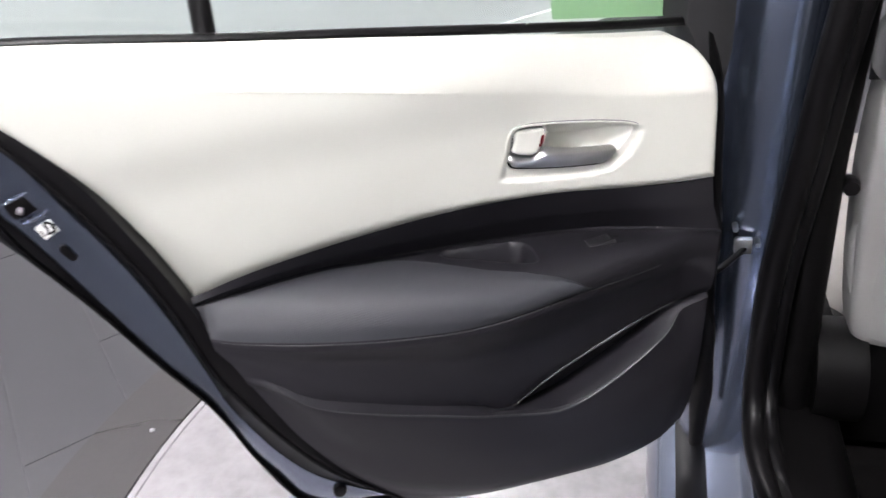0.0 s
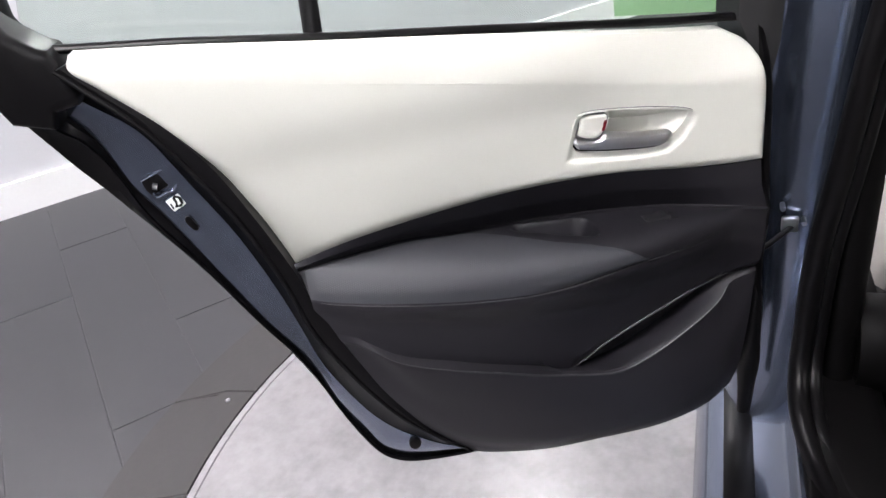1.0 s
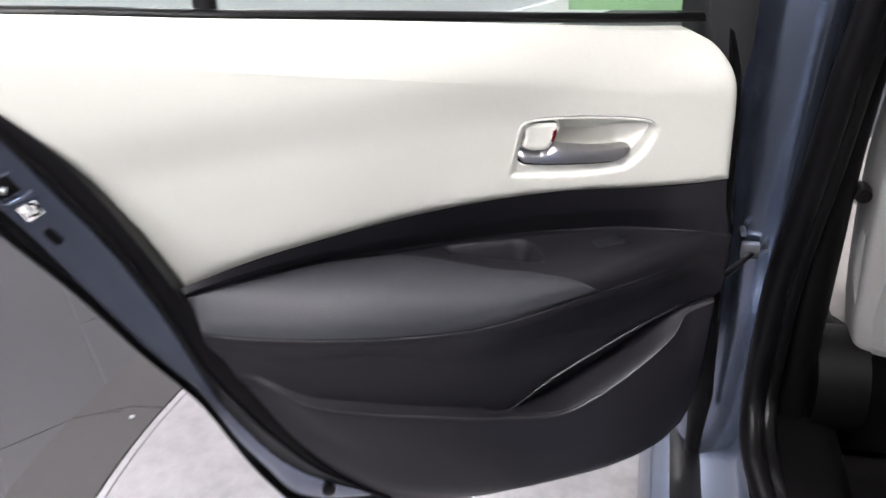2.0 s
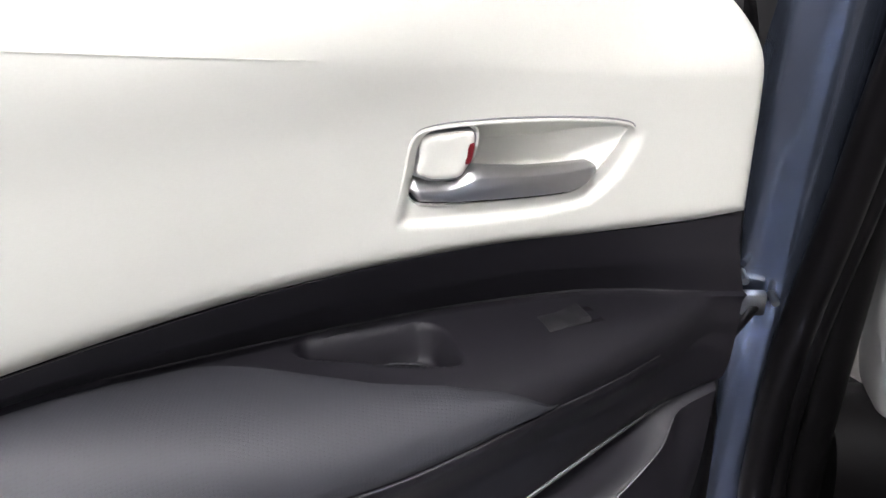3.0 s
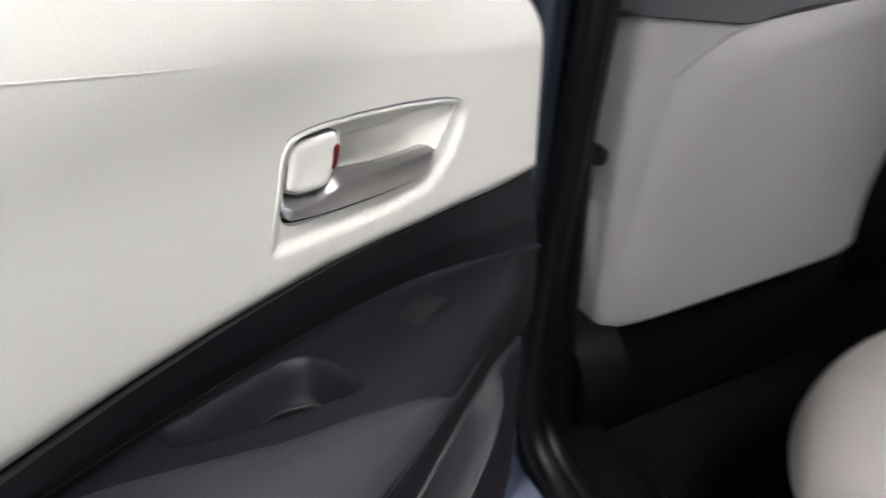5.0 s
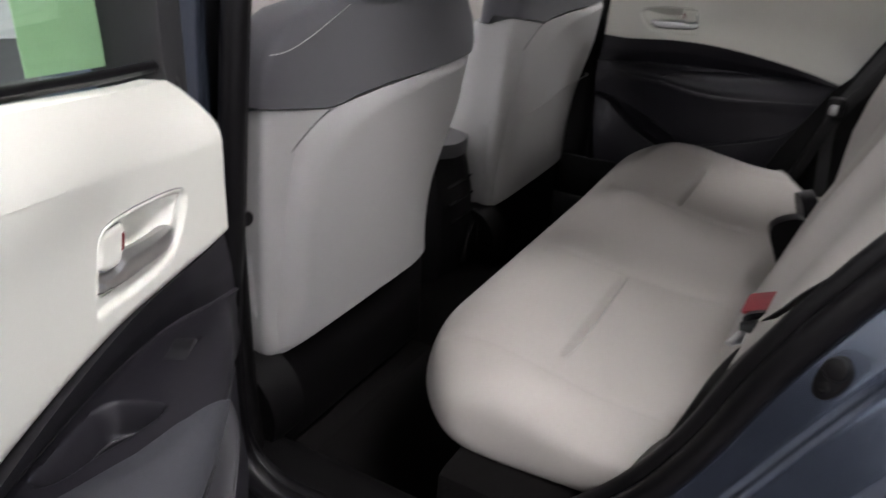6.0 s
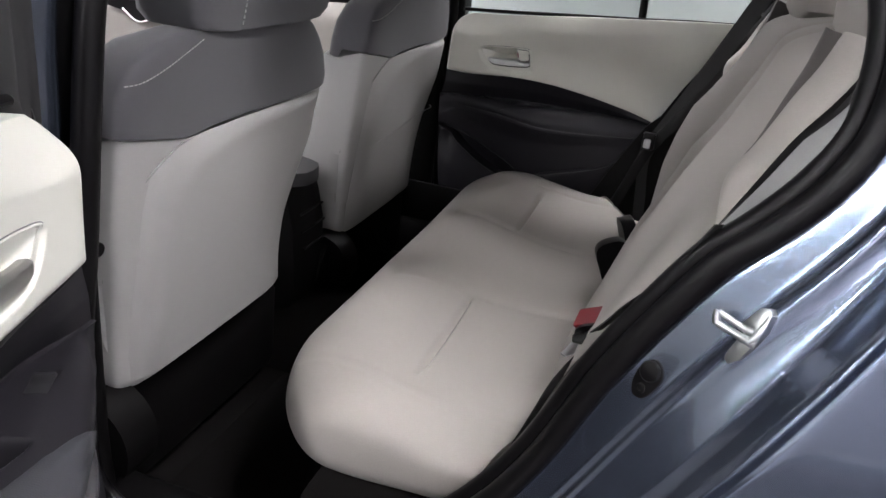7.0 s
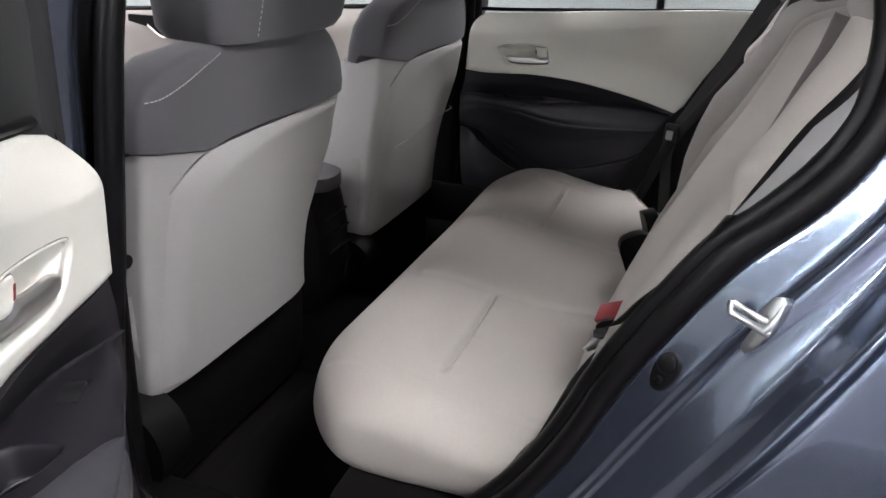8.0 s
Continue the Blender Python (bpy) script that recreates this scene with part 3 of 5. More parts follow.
    R = [
        white_edge,
        [(u, 0.5 * w + 0.5 * np.interp(u, [p[0] for p in crook], [p[1] for p in crook]) + 0.004, 0.5 * z + 0.5 * np.interp(u, [p[0] for p in crook], [p[2] for p in crook])) for u, w, z in white_edge],
        crook,
        [(u, w + 0.005, z - 0.0012) for u, w, z in crook],
        [(0.000, 0.005, 0.716), (0.040, 0.0085, 0.7265), (0.085, 0.0180, 0.7340), (0.115, 0.0225, 0.7375), (0.170, 0.0275, 0.7395), (0.230, 0.0300, 0.7415), (0.300, 0.0270, 0.7465), (0.360, 0.0190, 0.7540),
         (0.440, 0.0060, 0.7610), (0.500, -0.0040, 0.7630), (0.550, -0.0120, 0.7625)],
        seam,
        [(u, w - 0.001, z - 0.012) for u, w, z in seam],
        [(0.003, 0.006, 0.668), (0.040, 0.010, 0.688), (0.100, 0.016, 0.676), (0.166, 0.020, 0.662), (0.213, 0.023, 0.655),
         (0.272, 0.028, 0.655), (0.330, 0.031, 0.664), (0.392, 0.030, 0.684), (0.451, 0.024, 0.694), (0.508, 0.013, 0.708), (0.541, 0.003, 0.717)],
        [(0.004, 0.002, 0.648), (0.047, -0.001, 0.641), (0.094, 0.004, 0.632), (0.131, 0.007, 0.620), (0.170, 0.009, 0.605), (0.208, 0.012, 0.590),
         (0.262, 0.016, 0.566), (0.300, 0.021, 0.590), (0.350, 0.024, 0.616), (0.400, 0.024, 0.642), (0.455, 0.021, 0.668), (0.500, 0.012, 0.692), (0.533, 0.004, 0.703)],
        [(0.005, -0.004, 0.640), (0.050, -0.016, 0.632), (0.095, -0.018, 0.600), (0.150, -0.016, 0.572), (0.200, -0.010, 0.556),
         (0.262, 0.008, 0.563), (0.300, 0.018, 0.584), (0.340, 0.022, 0.600), (0.402, 0.022, 0.624), (0.465, 0.019, 0.650), (0.505, 0.010, 0.678), (0.528, 0.003, 0.687)],
        [(0.005, -0.002, 0.637), (0.041, -0.001, 0.628), (0.060, 0.010, 0.6155), (0.086, 0.0175, 0.6015), (0.125, 0.022, 0.5805), (0.163, 0.0255, 0.565), (0.201, 0.027, 0.557),
         (0.267, 0.0275, 0.5725), (0.300, 0.0285, 0.583), (0.340, 0.029, 0.598), (0.402, 0.028, 0.621), (0.465, 0.024, 0.647), (0.505, 0.012, 0.674), (0.526, 0.004, 0.680)],
        [(0.0055, 0.000, 0.635), (0.040, 0.001, 0.6265), (0.060, 0.0135, 0.6135), (0.086, 0.021, 0.5995), (0.125, 0.0255, 0.578), (0.163, 0.029, 0.562), (0.201, 0.031, 0.5535),
         (0.267, 0.0325, 0.5695), (0.300, 0.034, 0.580), (0.340, 0.034, 0.595), (0.402, 0.033, 0.617), (0.464, 0.028, 0.643), (0.503, 0.014, 0.669), (0.524, 0.004, 0.675)],
        [(0.006, 0.000, 0.630), (0.037, 0.001, 0.620), (0.057, 0.0125, 0.606), (0.083, 0.0205, 0.592), (0.122, 0.026, 0.570), (0.160, 0.030, 0.554), (0.200, 0.032, 0.546),
         (0.267, 0.034, 0.561), (0.300, 0.0355, 0.572), (0.340, 0.035, 0.587), (0.402, 0.033, 0.609), (0.462, 0.027, 0.634), (0.500, 0.012, 0.660), (0.520, 0.003, 0.667)],
        [(0.012, 0.002, 0.560), (0.050, 0.018, 0.545), (0.127, 0.030, 0.512), (0.217, 0.034, 0.505), (0.297, 0.034, 0.520), (0.366, 0.028, 0.545), (0.420, 0.020, 0.560), (0.466, 0.010, 0.584), (0.491, 0.001, 0.590)],
        [(0.020, 0.000, 0.490), (0.060, 0.013, 0.470), (0.127, 0.022, 0.452), (0.217, 0.026, 0.450), (0.297, 0.024, 0.458), (0.360, 0.018, 0.475), (0.400, 0.012, 0.490), (0.430, 0.006, 0.508), (0.450, -0.001, 0.516)],
        [(0.030, -0.002, 0.458), (0.063, 0.002, 0.436), (0.127, 0.004, 0.421), (0.217, 0.004, 0.422), (0.297, 0.004, 0.428), (0.366, 0.002, 0.443), (0.388, 0.000, 0.450), (0.402, -0.002, 0.458)],
    ]
    N = 440
    rows = [curve(r, N) for r in R]
    steps = [4, 4, 2, 46, 10, 3, 4, 4, 3, 3, 2, 2, 5, 4, 3]

    def rounded(a, b, c, v):
        """A curve from a over b (v = 0.5) to c."""
        return 2 * (v - 0.5) * (v - 1) * a - 4 * v * (v - 1) * b + 2 * v * (v - 0.5) * c

    def fill(rows):
        dense = []
        for i, k in enumerate(steps):
            a = rows[max(0, i - 1)]
            b, c, d = rows[i], rows[i + 1], rows[min(len(rows) - 1, i + 2)]
            for t in np.linspace(0, 1, k, endpoint=False):
                s = 0.35 if i > 3 and i not in (8, 9, 10) else 0.0
                t2, t3 = t * t, t * t * t
                dense.append((2 * t3 - 3 * t2 + 1) * b + (t3 - 2 * t2 + t) * s * (c - a) + (-2 * t3 + 3 * t2) * c + (t3 - t2) * s * (d - b))
        dense.append(rows[-1])
        dense = np.array(dense)
        k0 = sum(steps[:3])
        for k in range(steps[3] + steps[4]):
            v = 0.5 * k / steps[3] if k < steps[3] else 0.5 + 0.5 * (k - steps[3]) / steps[4]
            dense[k0 + k] = rounded(rows[3], rows[4], rows[5], v)
        return np.transpose(dense, (1, 0, 2))

    G = fill(rows)
    # pull cup pressed into the armrest, drawn in plan
    cup = curve([(0.2985, -0.0425, 0), (0.272, -0.0400, 0), (0.2496, -0.0385, 0), (0.2230, -0.0352, 0), (0.2120, -0.0260, 0), (0.2085, -0.0040, 0), (0.2105, 0.0130, 0),
                 (0.2180, 0.0140, 0), (0.2527, 0.0018, 0), (0.2740, -0.0095, 0), (0.2970, -0.0210, 0), (0.3050, -0.0320, 0)], 60, True)
    seg_a, seg_b = cup[:, :2], np.roll(cup[:, :2], -1, axis=0)
    Q = G[..., [0, 1]][:, :, None]
    ab = seg_b - seg_a
    tt = np.clip(((Q - seg_a) * ab).sum(-1) / (ab ** 2).sum(-1), 0, 1)
    dist = np.linalg.norm(Q - (seg_a + tt[..., None] * ab), axis=-1).min(-1)
    cross = ((seg_a[:, 1] > Q[..., 1]) != (seg_b[:, 1] > Q[..., 1])) & (Q[..., 0] < ab[:, 0] * (Q[..., 1] - seg_a[:, 1]) / (ab[:, 1] + 1e-12) + seg_a[:, 0])
    within = (cross.sum(-1) % 2 == 1)
    within[:, :10] = False
    within[:, 62:] = False
    soft_d = np.clip(np.where(within, dist, 0) / 0.0115, 0, 1)
    sunk = 0.025 * soft_d * soft_d * (3 - 2 * soft_d)
    G = G - sunk[..., None] * np.array([0, 0.0, 1.0])
    lower = sheet("lower_trim", place(G), (0, -sgn * 0.05, -0.03), M_DARK, door, "dark grained plastic lower trim with armrest and map pocket")

    # moulded edges, highlights painted on in lighter grey: along the armrest's ridge and underside, round the pocket,
    # and the rim of the mat in the cup
    def along(row, u0, u1, n=40, lift_by=(0, 0, 0)):
        uu = np.linspace(u0, u1, n)
        return np.stack([np.interp(uu, row[:, 0], row[:, k]) for k in range(3)], 1) + np.array(lift_by)

    tube("armrest_glint", place(along(rows[2], 0.03, 0.41, 50, (0, 0.0004, 0.0002))), [0.0004, 0.0010, 0.0010, 0.0010, 0.0004], M_EDGE, door, "painted highlight on the moulded edge of the armrest", up=(0, 1, 0), n=90, sides=6)
    tube("armrest_glint", place(along(rows[5], 0.08, 0.535, 50, (0, 0.0012, -0.0006))), [0.0003, 0.0009, 0.0009, 0.0009, 0.0004], M_EDGE, door, "painted highlight on the moulded edge of the armrest", up=(0, 1, 0), n=90, sides=6)
    tube("pocket_glint", place(along(rows[11], 0.045, 0.48, 70, (0, 0.0004, 0.0006))), [0.0006, 0.0014, 0.0014, 0.0012, 0.0005], M_EDGE, door, "painted highlight on the rounded edge of the map pocket", up=(0, 1, 0), n=110, sides=6)
    tube("pocket_glint", place(along(rows[8], 0.047, 0.262, 40, (0, 0.0010, -0.0004))), [0.0004, 0.0015, 0.0015, 0.0012, 0.0004], M_EDGE, door, "painted highlight on the rounded edge of the map pocket", up=(0, 1, 0), n=60, sides=6)
    tube("cup_mat", place([(0.287, -0.0260, 0.7295), (0.262, -0.0255, 0.7285), (0.240, -0.0230, 0.7275), (0.2275, -0.0130, 0.7280), (0.2225, 0.0000, 0.7290)]), 0.0008, M_EDGE, door, "thin rim of the mat in the pull cup", up=(0, 1, 0), n=40, sides=6)
    if full:
        tube("trim_crease", place([(u, float(bulge(u, z)) + 0.0004, z) for u, z in [(u, 0.874 + 0.210 * u) for u in (0.27, 0.30, 0.34, 0.38, 0.43, 0.50)]]), [0.0001, 0.0002, 0.0002, 0.0002, 0.0001], M_WHITE, door, "fine crease in the pale trim", up=(0, 1, 0), n=40, sides=6)

    # padded insert on the armrest
    top_f = [(0.160, 1.0), (0.169, 0.96), (0.1865, 0.72), (0.200, 0.60), (0.214, 0.52), (0.229, 0.465), (0.247, 0.425), (0.268, 0.375), (0.298, 0.265), (0.320, 0.175), (0.338, 0.10), (0.352, 0.045), (0.362, 0.02), (0.45, 0.02), (0.552, 0.02)]
    uu = np.linspace(0.164, 0.545, 90)
    tf = np.interp(uu, [a for a, _ in top_f], [b for _, b in top_f])
    r2, r3, r4 = rows[3], rows[4], rows[5]

    def at_u(row, u):
        return np.stack([np.interp(u, row[:, 0], row[:, k]) for k in range(3)], 1)

    e2, e3, e4 = at_u(r2, uu), at_u(r3, uu), at_u(r4, uu)
    pad = []
    vs = np.linspace(0, 0.5, 40)
    for k in range(len(uu)):
        if tf[k] < 0.5:
            want = (1 - 2 * tf[k]) * e2[k, 1] + 2 * tf[k] * e3[k, 1]
            tf[k] = np.interp(want, [rounded(e2[k, 1], e3[k, 1], e4[k, 1], v) for v in vs], vs)
    for f in np.linspace(0, 1, 22):
        v = tf + (0.985 - tf) * f
        s = rounded(e2, e3, e4, v[:, None])
        rise = 0.0035 * min(1.0, 6 * f, 9 * (1 - f)) * np.clip((uu - 0.164) / 0.01, 0, 1) * np.clip((0.545 - uu) / 0.01, 0, 1) + 0.0008
        s = s + rise[:, None] * np.array([0, 0.86, 0.5])
        pad.append(s)
    sheet("armrest_pad", place(np.transpose(np.array(pad), (1, 0, 2))), (0, -sgn * 0.012, -0.006), M_PAD if full else M_DARK, door, "perforated grey leatherette armrest pad" if full else "dark armrest pad", uv=True)

    # window switch: a flush rocker with a raised lip, before a small dark hollow
    def surf(u, w, h=0.0):
        a, b = at_u(rows[3], np.array([u]))[0], at_u(rows[4], np.array([u]))[0]
        c, vs = at_u(rows[5], np.array([u]))[0], np.linspace(0, 0.6, 40)
        path = np.array([rounded(a, b, c, v) for v in vs])
        return np.array([u, w, np.interp(w, path[:, 1], path[:, 2]) + h])

    hollow = [(0.1145, -0.0100), (0.1340, -0.0125), (0.1340, 0.0070), (0.1135, 0.0085)]
    loft("switch_recess", [place([surf(u, w, -0.004) for u, w in hollow]), place([surf(u, w, 0.0003) for u, w in hollow])], M_BLACK, door, "black recess of the window switch")
    prof = [(0.1515, 0.0006), (0.1400, 0.0008), (0.1345, 0.0014), (0.1275, 0.0036), (0.1235, 0.0040), (0.1222, 0.0030), (0.1225, -0.003), (0.1515, -0.003)]
    loft("window_switch", [place([surf(u, w, h * k - (1 - k) * 0.001) for u, h in prof]) for w, k in ((-0.0118, 0.6), (-0.0108, 1.0), (0.0052, 1.0), (0.0062, 0.6))], M_SWITCH, door, "dark grey window switch")

    # window: belt strip, glass, bars
    bz = [(u, z) for u, z in BELT]
    tube("belt_strip", place([(u, -0.040, z + 0.002 - 0.007 * u) for u, z in [(0.020, 0.943)] + bz[1:] + [(0.735, 1.048)]]), 0.0058, M_BLACK, door, "black rubber window strip", flat=0.8)
    lowg = curve([(u, -0.072, z - 0.03) for u, z in [(0.010, 0.940)] + bz[1:] + [(0.75, 1.056)]], 40)
    upg = curve([(0.030, -0.10, 1.30), (0.25, -0.125, 1.375), (0.45, -0.13, 1.385), (0.62, -0.115, 1.33), (0.72, -0.09, 1.18), (0.75, -0.075, 1.06)], 40)
    gg = np.array([lowg + (upg - lowg) * t for t in np.linspace(0, 1, 12)])
    gg[..., 1] += 0.012 * np.sin(np.linspace(0, 1, 12) * math.pi)[:, None]
    pane = sheet("window_pane", place(np.transpose(gg, (1, 0, 2))), (0, -sgn * 0.004, 0), M_GLASS, door, "clear tinted side window pane")
    pane.visible_shadow = False
    tube("window_bar", place([(0.479, -0.045, 0.995), (0.474, -0.06, 1.06), (0.462, -0.085, 1.2), (0.448, -0.112, 1.39)]), [0.010, 0.010, 0.009, 0.009], M_BLACK, door, "black window division bar", up=(1, 0, 0))
    # frame round the window
    tube("window_frame", place([(0.758, -0.050, 1.03), (0.765, -0.062, 1.10), (0.730, -0.085, 1.22), (0.63, -0.112, 1.35), (0.45, -0.128, 1.405), (0.25, -0.122, 1.395), (0.07, -0.105, 1.325)]),
         0.020, M_BLACK, door, "black window frame", up=(0, 1, 0), n=60)
    sail = [(0.030, 0.946), (0.020, 0.925), (0.012, 0.895), (0.006, 0.850), (-0.012, 0.850), (-0.024, 0.910), (-0.027, 1.06), (0.000, 1.34), (0.060, 1.34), (0.028, 1.06)]
    prism("pillar_cover", flat(sail), sgn * -0.092, sgn * -0.030, M_COVER, door, "charcoal plastic cover on the window frame", 0.004)

    if not full:
        return
    # its black also stands for blue front edge paint lying in shadow
    tube("front_seal", place([(0.004, -0.040, 0.94), (-0.008, -0.036, 0.88), (-0.012, -0.034, 0.78), (-0.013, -0.034, 0.66), (-0.014, -0.034, 0.54), (-0.017, -0.036, 0.45), (-0.018, -0.040, 0.36)]), [0.010, 0.014, 0.014, 0.016, 0.016, 0.010], M_BLACK, door, "black front seal, also drawn for the shaded blue front edge", flat=0.7, n=60)
    # painted rear flange with seal and lips
    E0 = [(0.699, 1.034), (0.681, 1.012), (0.645, 0.972), (0.606, 0.913), (0.579, 0.848), (0.556, 0.780), (0.540, 0.720), (0.520, 0.660), (0.505, 0.622), (0.486, 0.582), (0.464, 0.541), (0.441, 0.504), (0.415, 0.470), (0.389, 0.448)]
    EL = [(0.711, 1.030), (0.690, 1.006), (0.654, 0.963), (0.619, 0.901), (0.590, 0.834), (0.568, 0.765), (0.552, 0.692), (0.533, 0.645), (0.509, 0.594), (0.493, 0.566), (0.471, 0.531), (0.446, 0.503), (0.420, 0.475), (0.394, 0.454)]
    E1 = [(0.7318, 1.0161), (0.7080, 0.9890), (0.6690, 0.9508), (0.6370, 0.8836), (0.6075, 0.8153), (0.5845, 0.7420), (0.5699, 0.6808), (0.5577, 0.6238), (0.5393, 0.5759), (0.5149, 0.5260), (0.4874, 0.4883), (0.4588, 0.4628), (0.4272, 0.4393), (0.4028, 0.4281)]
    E2 = [(0.7447, 0.9929), (0.7380, 0.9836), (0.7238, 0.9655), (0.7111, 0.9418), (0.7061, 0.9254), (0.6963, 0.8902), (0.6840, 0.8668), (0.6735, 0.8451), (0.6430, 0.7731), (0.6059, 0.6878), (0.5791, 0.6342), (0.5672, 0.6015), (0.5513, 0.5439), (0.5305, 0.4973), (0.5087, 0.4517), (0.4809, 0.4298), (0.4501, 0.4189), (0.4105, 0.4150)]
    E3 = [(0.7830, 0.9900), (0.7748, 0.9754), (0.7592, 0.9482), (0.7429, 0.9199), (0.7253, 0.8922), (0.7075, 0.8614), (0.6944, 0.8397), (0.6575, 0.7731), (0.6178, 0.6878), (0.5851, 0.6243), (0.5712, 0.5886), (0.5543, 0.5330), (0.5345, 0.4744), (0.5117, 0.4308), (0.4859, 0.4109), (0.4452, 0.4020), (0.3866, 0.3961)]
    EM = [(0.7649, 0.9943), (0.7481, 0.9648), (0.7302, 0.9490), (0.7164, 0.9277), (0.7053, 0.8968), (0.6964, 0.8651), (0.6860, 0.8391), (0.6510, 0.7731), (0.6120, 0.6878), (0.5821, 0.6292), (0.5692, 0.5950),
          (0.5528, 0.5384), (0.5325, 0.4858), (0.5102, 0.4412), (0.4834, 0.4203), (0.4477, 0.4105), (0.3980, 0.4055)]
    nn = 90
    c0, cl, c1, c2, cm, c3 = (curve(lift(E, w), nn) for E, w in ((E0, -0.004), (EL, 0.0), (E1, -0.038), (E2, -0.050), (EM, -0.051), (E3, -0.056)))
    seal_rows = np.array([c0 + (0, -0.012, 0), c0 + (0, 0.002, 0), 0.5 * (c0 + cl) + np.array([0, 0.003, 0]), cl + (0, -0.001, 0), 0.9 * cl + 0.1 * c1 + np.array([0, -0.010, 0]), c1 + (0, -0.002, 0)])
    sheet("door_seal", place(np.transpose(seal_rows, (1, 0, 2))), (0, -0.012, 0), M_BLACK, door, "black rubber door seal")
    tube("seal_bead", place(cl[::4]), [0.0025, 0.0032, 0.0028, 0.0018], M_BLACK, door, "raised bead of the rubber seal", up=(0, 1, 0), n=140, sides=8)
    blue_rows = np.array([c1, 0.75 * c1 + 0.25 * c2 + np.array([0, 0.003, 0]), 0.4 * c1 + 0.6 * c2 + np.array([0, 0.003, 0]), 0.1 * c1 + 0.9 * c2 + np.array([0, 0.001, 0]), c2])
    sheet("door_edge", place(np.transpose(blue_rows, (1, 0, 2))), (0, -0.030, 0), M_BLUE, door, "blue grey painted door edge")
    groove = np.array([c2 + (0, 0.001, 0), c2 + (0, -0.006, 0), 0.5 * (c2 + cm) + np.array([0, -0.009, 0]), cm + (0, -0.004, 0), cm + (0, 0.001, 0)])
    sheet("edge_seal", place(np.transpose(groove, (1, 0, 2))), (0, -0.015, 0), M_BLACK, door, "black rubber lip along the door edge")
    # the lip is blue paint; its shade is put in as black
    lip_rows = np.array([cm + (0, -0.004, 0), cm + (0, 0.001, 0), 0.6 * cm + 0.4 * c3 + np.array([0, 0.005, 0]), c3 + (0, 0.002, 0), c3 + np.array([0.002, -0.02, -0.002])])
    sheet("edge_lip", place(np.transpose(lip_rows, (1, 0, 2))), (0, -0.012, 0), M_BLACK, door, "outer lip of the door edge, its shaded blue paint drawn black")
    prism("frame_foot", [(0.742, 1.066), (0.724, 1.050), (0.715, 1.046), (0.711, 1.036), (0.707, 1.020), (0.697, 1.004), (0.7060, 0.9925), (0.7260, 0.9897), (0.7330, 0.9726), (0.7700, 0.9850), (0.788, 1.030), (0.800, 1.130), (0.772, 1.130)],
          -0.062, -0.010, M_BLACK, door, "black rubber foot of the window frame", 0.010, segments=3)
    # outer skin
    so = curve(lift([(0.0, 0.36), (0.20, 0.365), (0.42, 0.372), (0.50, 0.40), (0.545, 0.47), (0.58, 0.566), (0.63, 0.684), (0.672, 0.77), (0.745, 0.91), (0.775, 0.975), (0.785, 1.03)], -0.105), nn)
    si = curve(lift([(-0.03, 0.90), (0.02, 0.915), (0.10, 0.93), (0.25, 0.955), (0.40, 0.98), (0.55, 1.005), (0.70, 1.03), (0.79, 1.04)], -0.09), nn)
    rowsk = np.array([so + (si - so) * t + np.array([0, -0.045 * math.sin(math.pi * min(1, t * 1.1)), 0]) for t in np.linspace(0, 1, 14)])
    sheet("outer_panel", place(np.transpose(rowsk, (1, 0, 2))), (0, 0.012, 0), M_BLUE, door, "blue grey metallic outer door panel")
    inner = [(-0.012, 0.90), (-0.012, 0.44), (0.04, 0.405), (0.20, 0.385), (0.43, 0.398), (0.52, 0.45), (0.56, 0.56), (0.60, 0.68), (0.69, 0.90), (0.725, 0.98), (0.3, 0.94)]
    prism("inner_panel", inner, -0.098, -0.066, M_BLUE, door, "blue grey painted inner door panel", 0.006)
    # latch, label, holes and rubber plug on the edge
    latch = [(0.6845, 0.8971), (0.6625, 0.9038), (0.6558, 0.8886), (0.6745, 0.8817), (0.6775, 0.8778), (0.6832, 0.8870)]
    prism("latch_mouth", latch, -0.07, -0.0395, M_BLACK, door, "dark latch opening", 0.001)
    tube("latch_rim", [(0.6839, -0.0390, 0.8985), (0.6722, -0.0390, 0.9023), (0.6613, -0.0390, 0.9056)], [0.0014, 0.0018, 0.0014], M_BLUE, door, "painted rim round the latch", n=20)
    tube("latch_rim", [(0.6767, -0.0390, 0.8837), (0.6752, -0.0390, 0.8774), (0.6638, -0.0390, 0.8801), (0.6552, -0.0390, 0.8827), (0.6504, -0.0390, 0.8869)], [0.0015, 0.0020, 0.0022, 0.0018], M_BLUE, door, "painted rim round the latch", n=30)
    tube("latch_bolt", [(0.6744, -0.0370, 0.8913), (0.6703, -0.0370, 0.8897)], 0.0035, M_ZINC, door, "zinc latch claw")
    prism("warning_label", [(0.6681, 0.8704), (0.6530, 0.8769), (0.6488, 0.8638), (0.6627, 0.8576)], -0.050, -0.0388, M_PAPER, door, "small white label", 0)
    mark = [(p[0], p[1]) for p in curve([(0.6601, 0.8728), (0.6575, 0.8755), (0.6542, 0.8747), (0.6515, 0.8721), (0.6505, 0.8658), (0.6533, 0.8624), (0.6576, 0.8621), (0.6606, 0.8621), (0.6586, 0.8664)], 20, True)]
    prism("label_mark", mark, -0.046, -0.0384, M_BLACK, door, "dark print bar", 0)
    prism("label_mark", [(0.6572, 0.8728), (0.6544, 0.8721), (0.6534, 0.8658), (0.6570, 0.8640), (0.6562, 0.8685)], -0.046, -0.0381, M_PAPER, door, "pale print bar", 0)
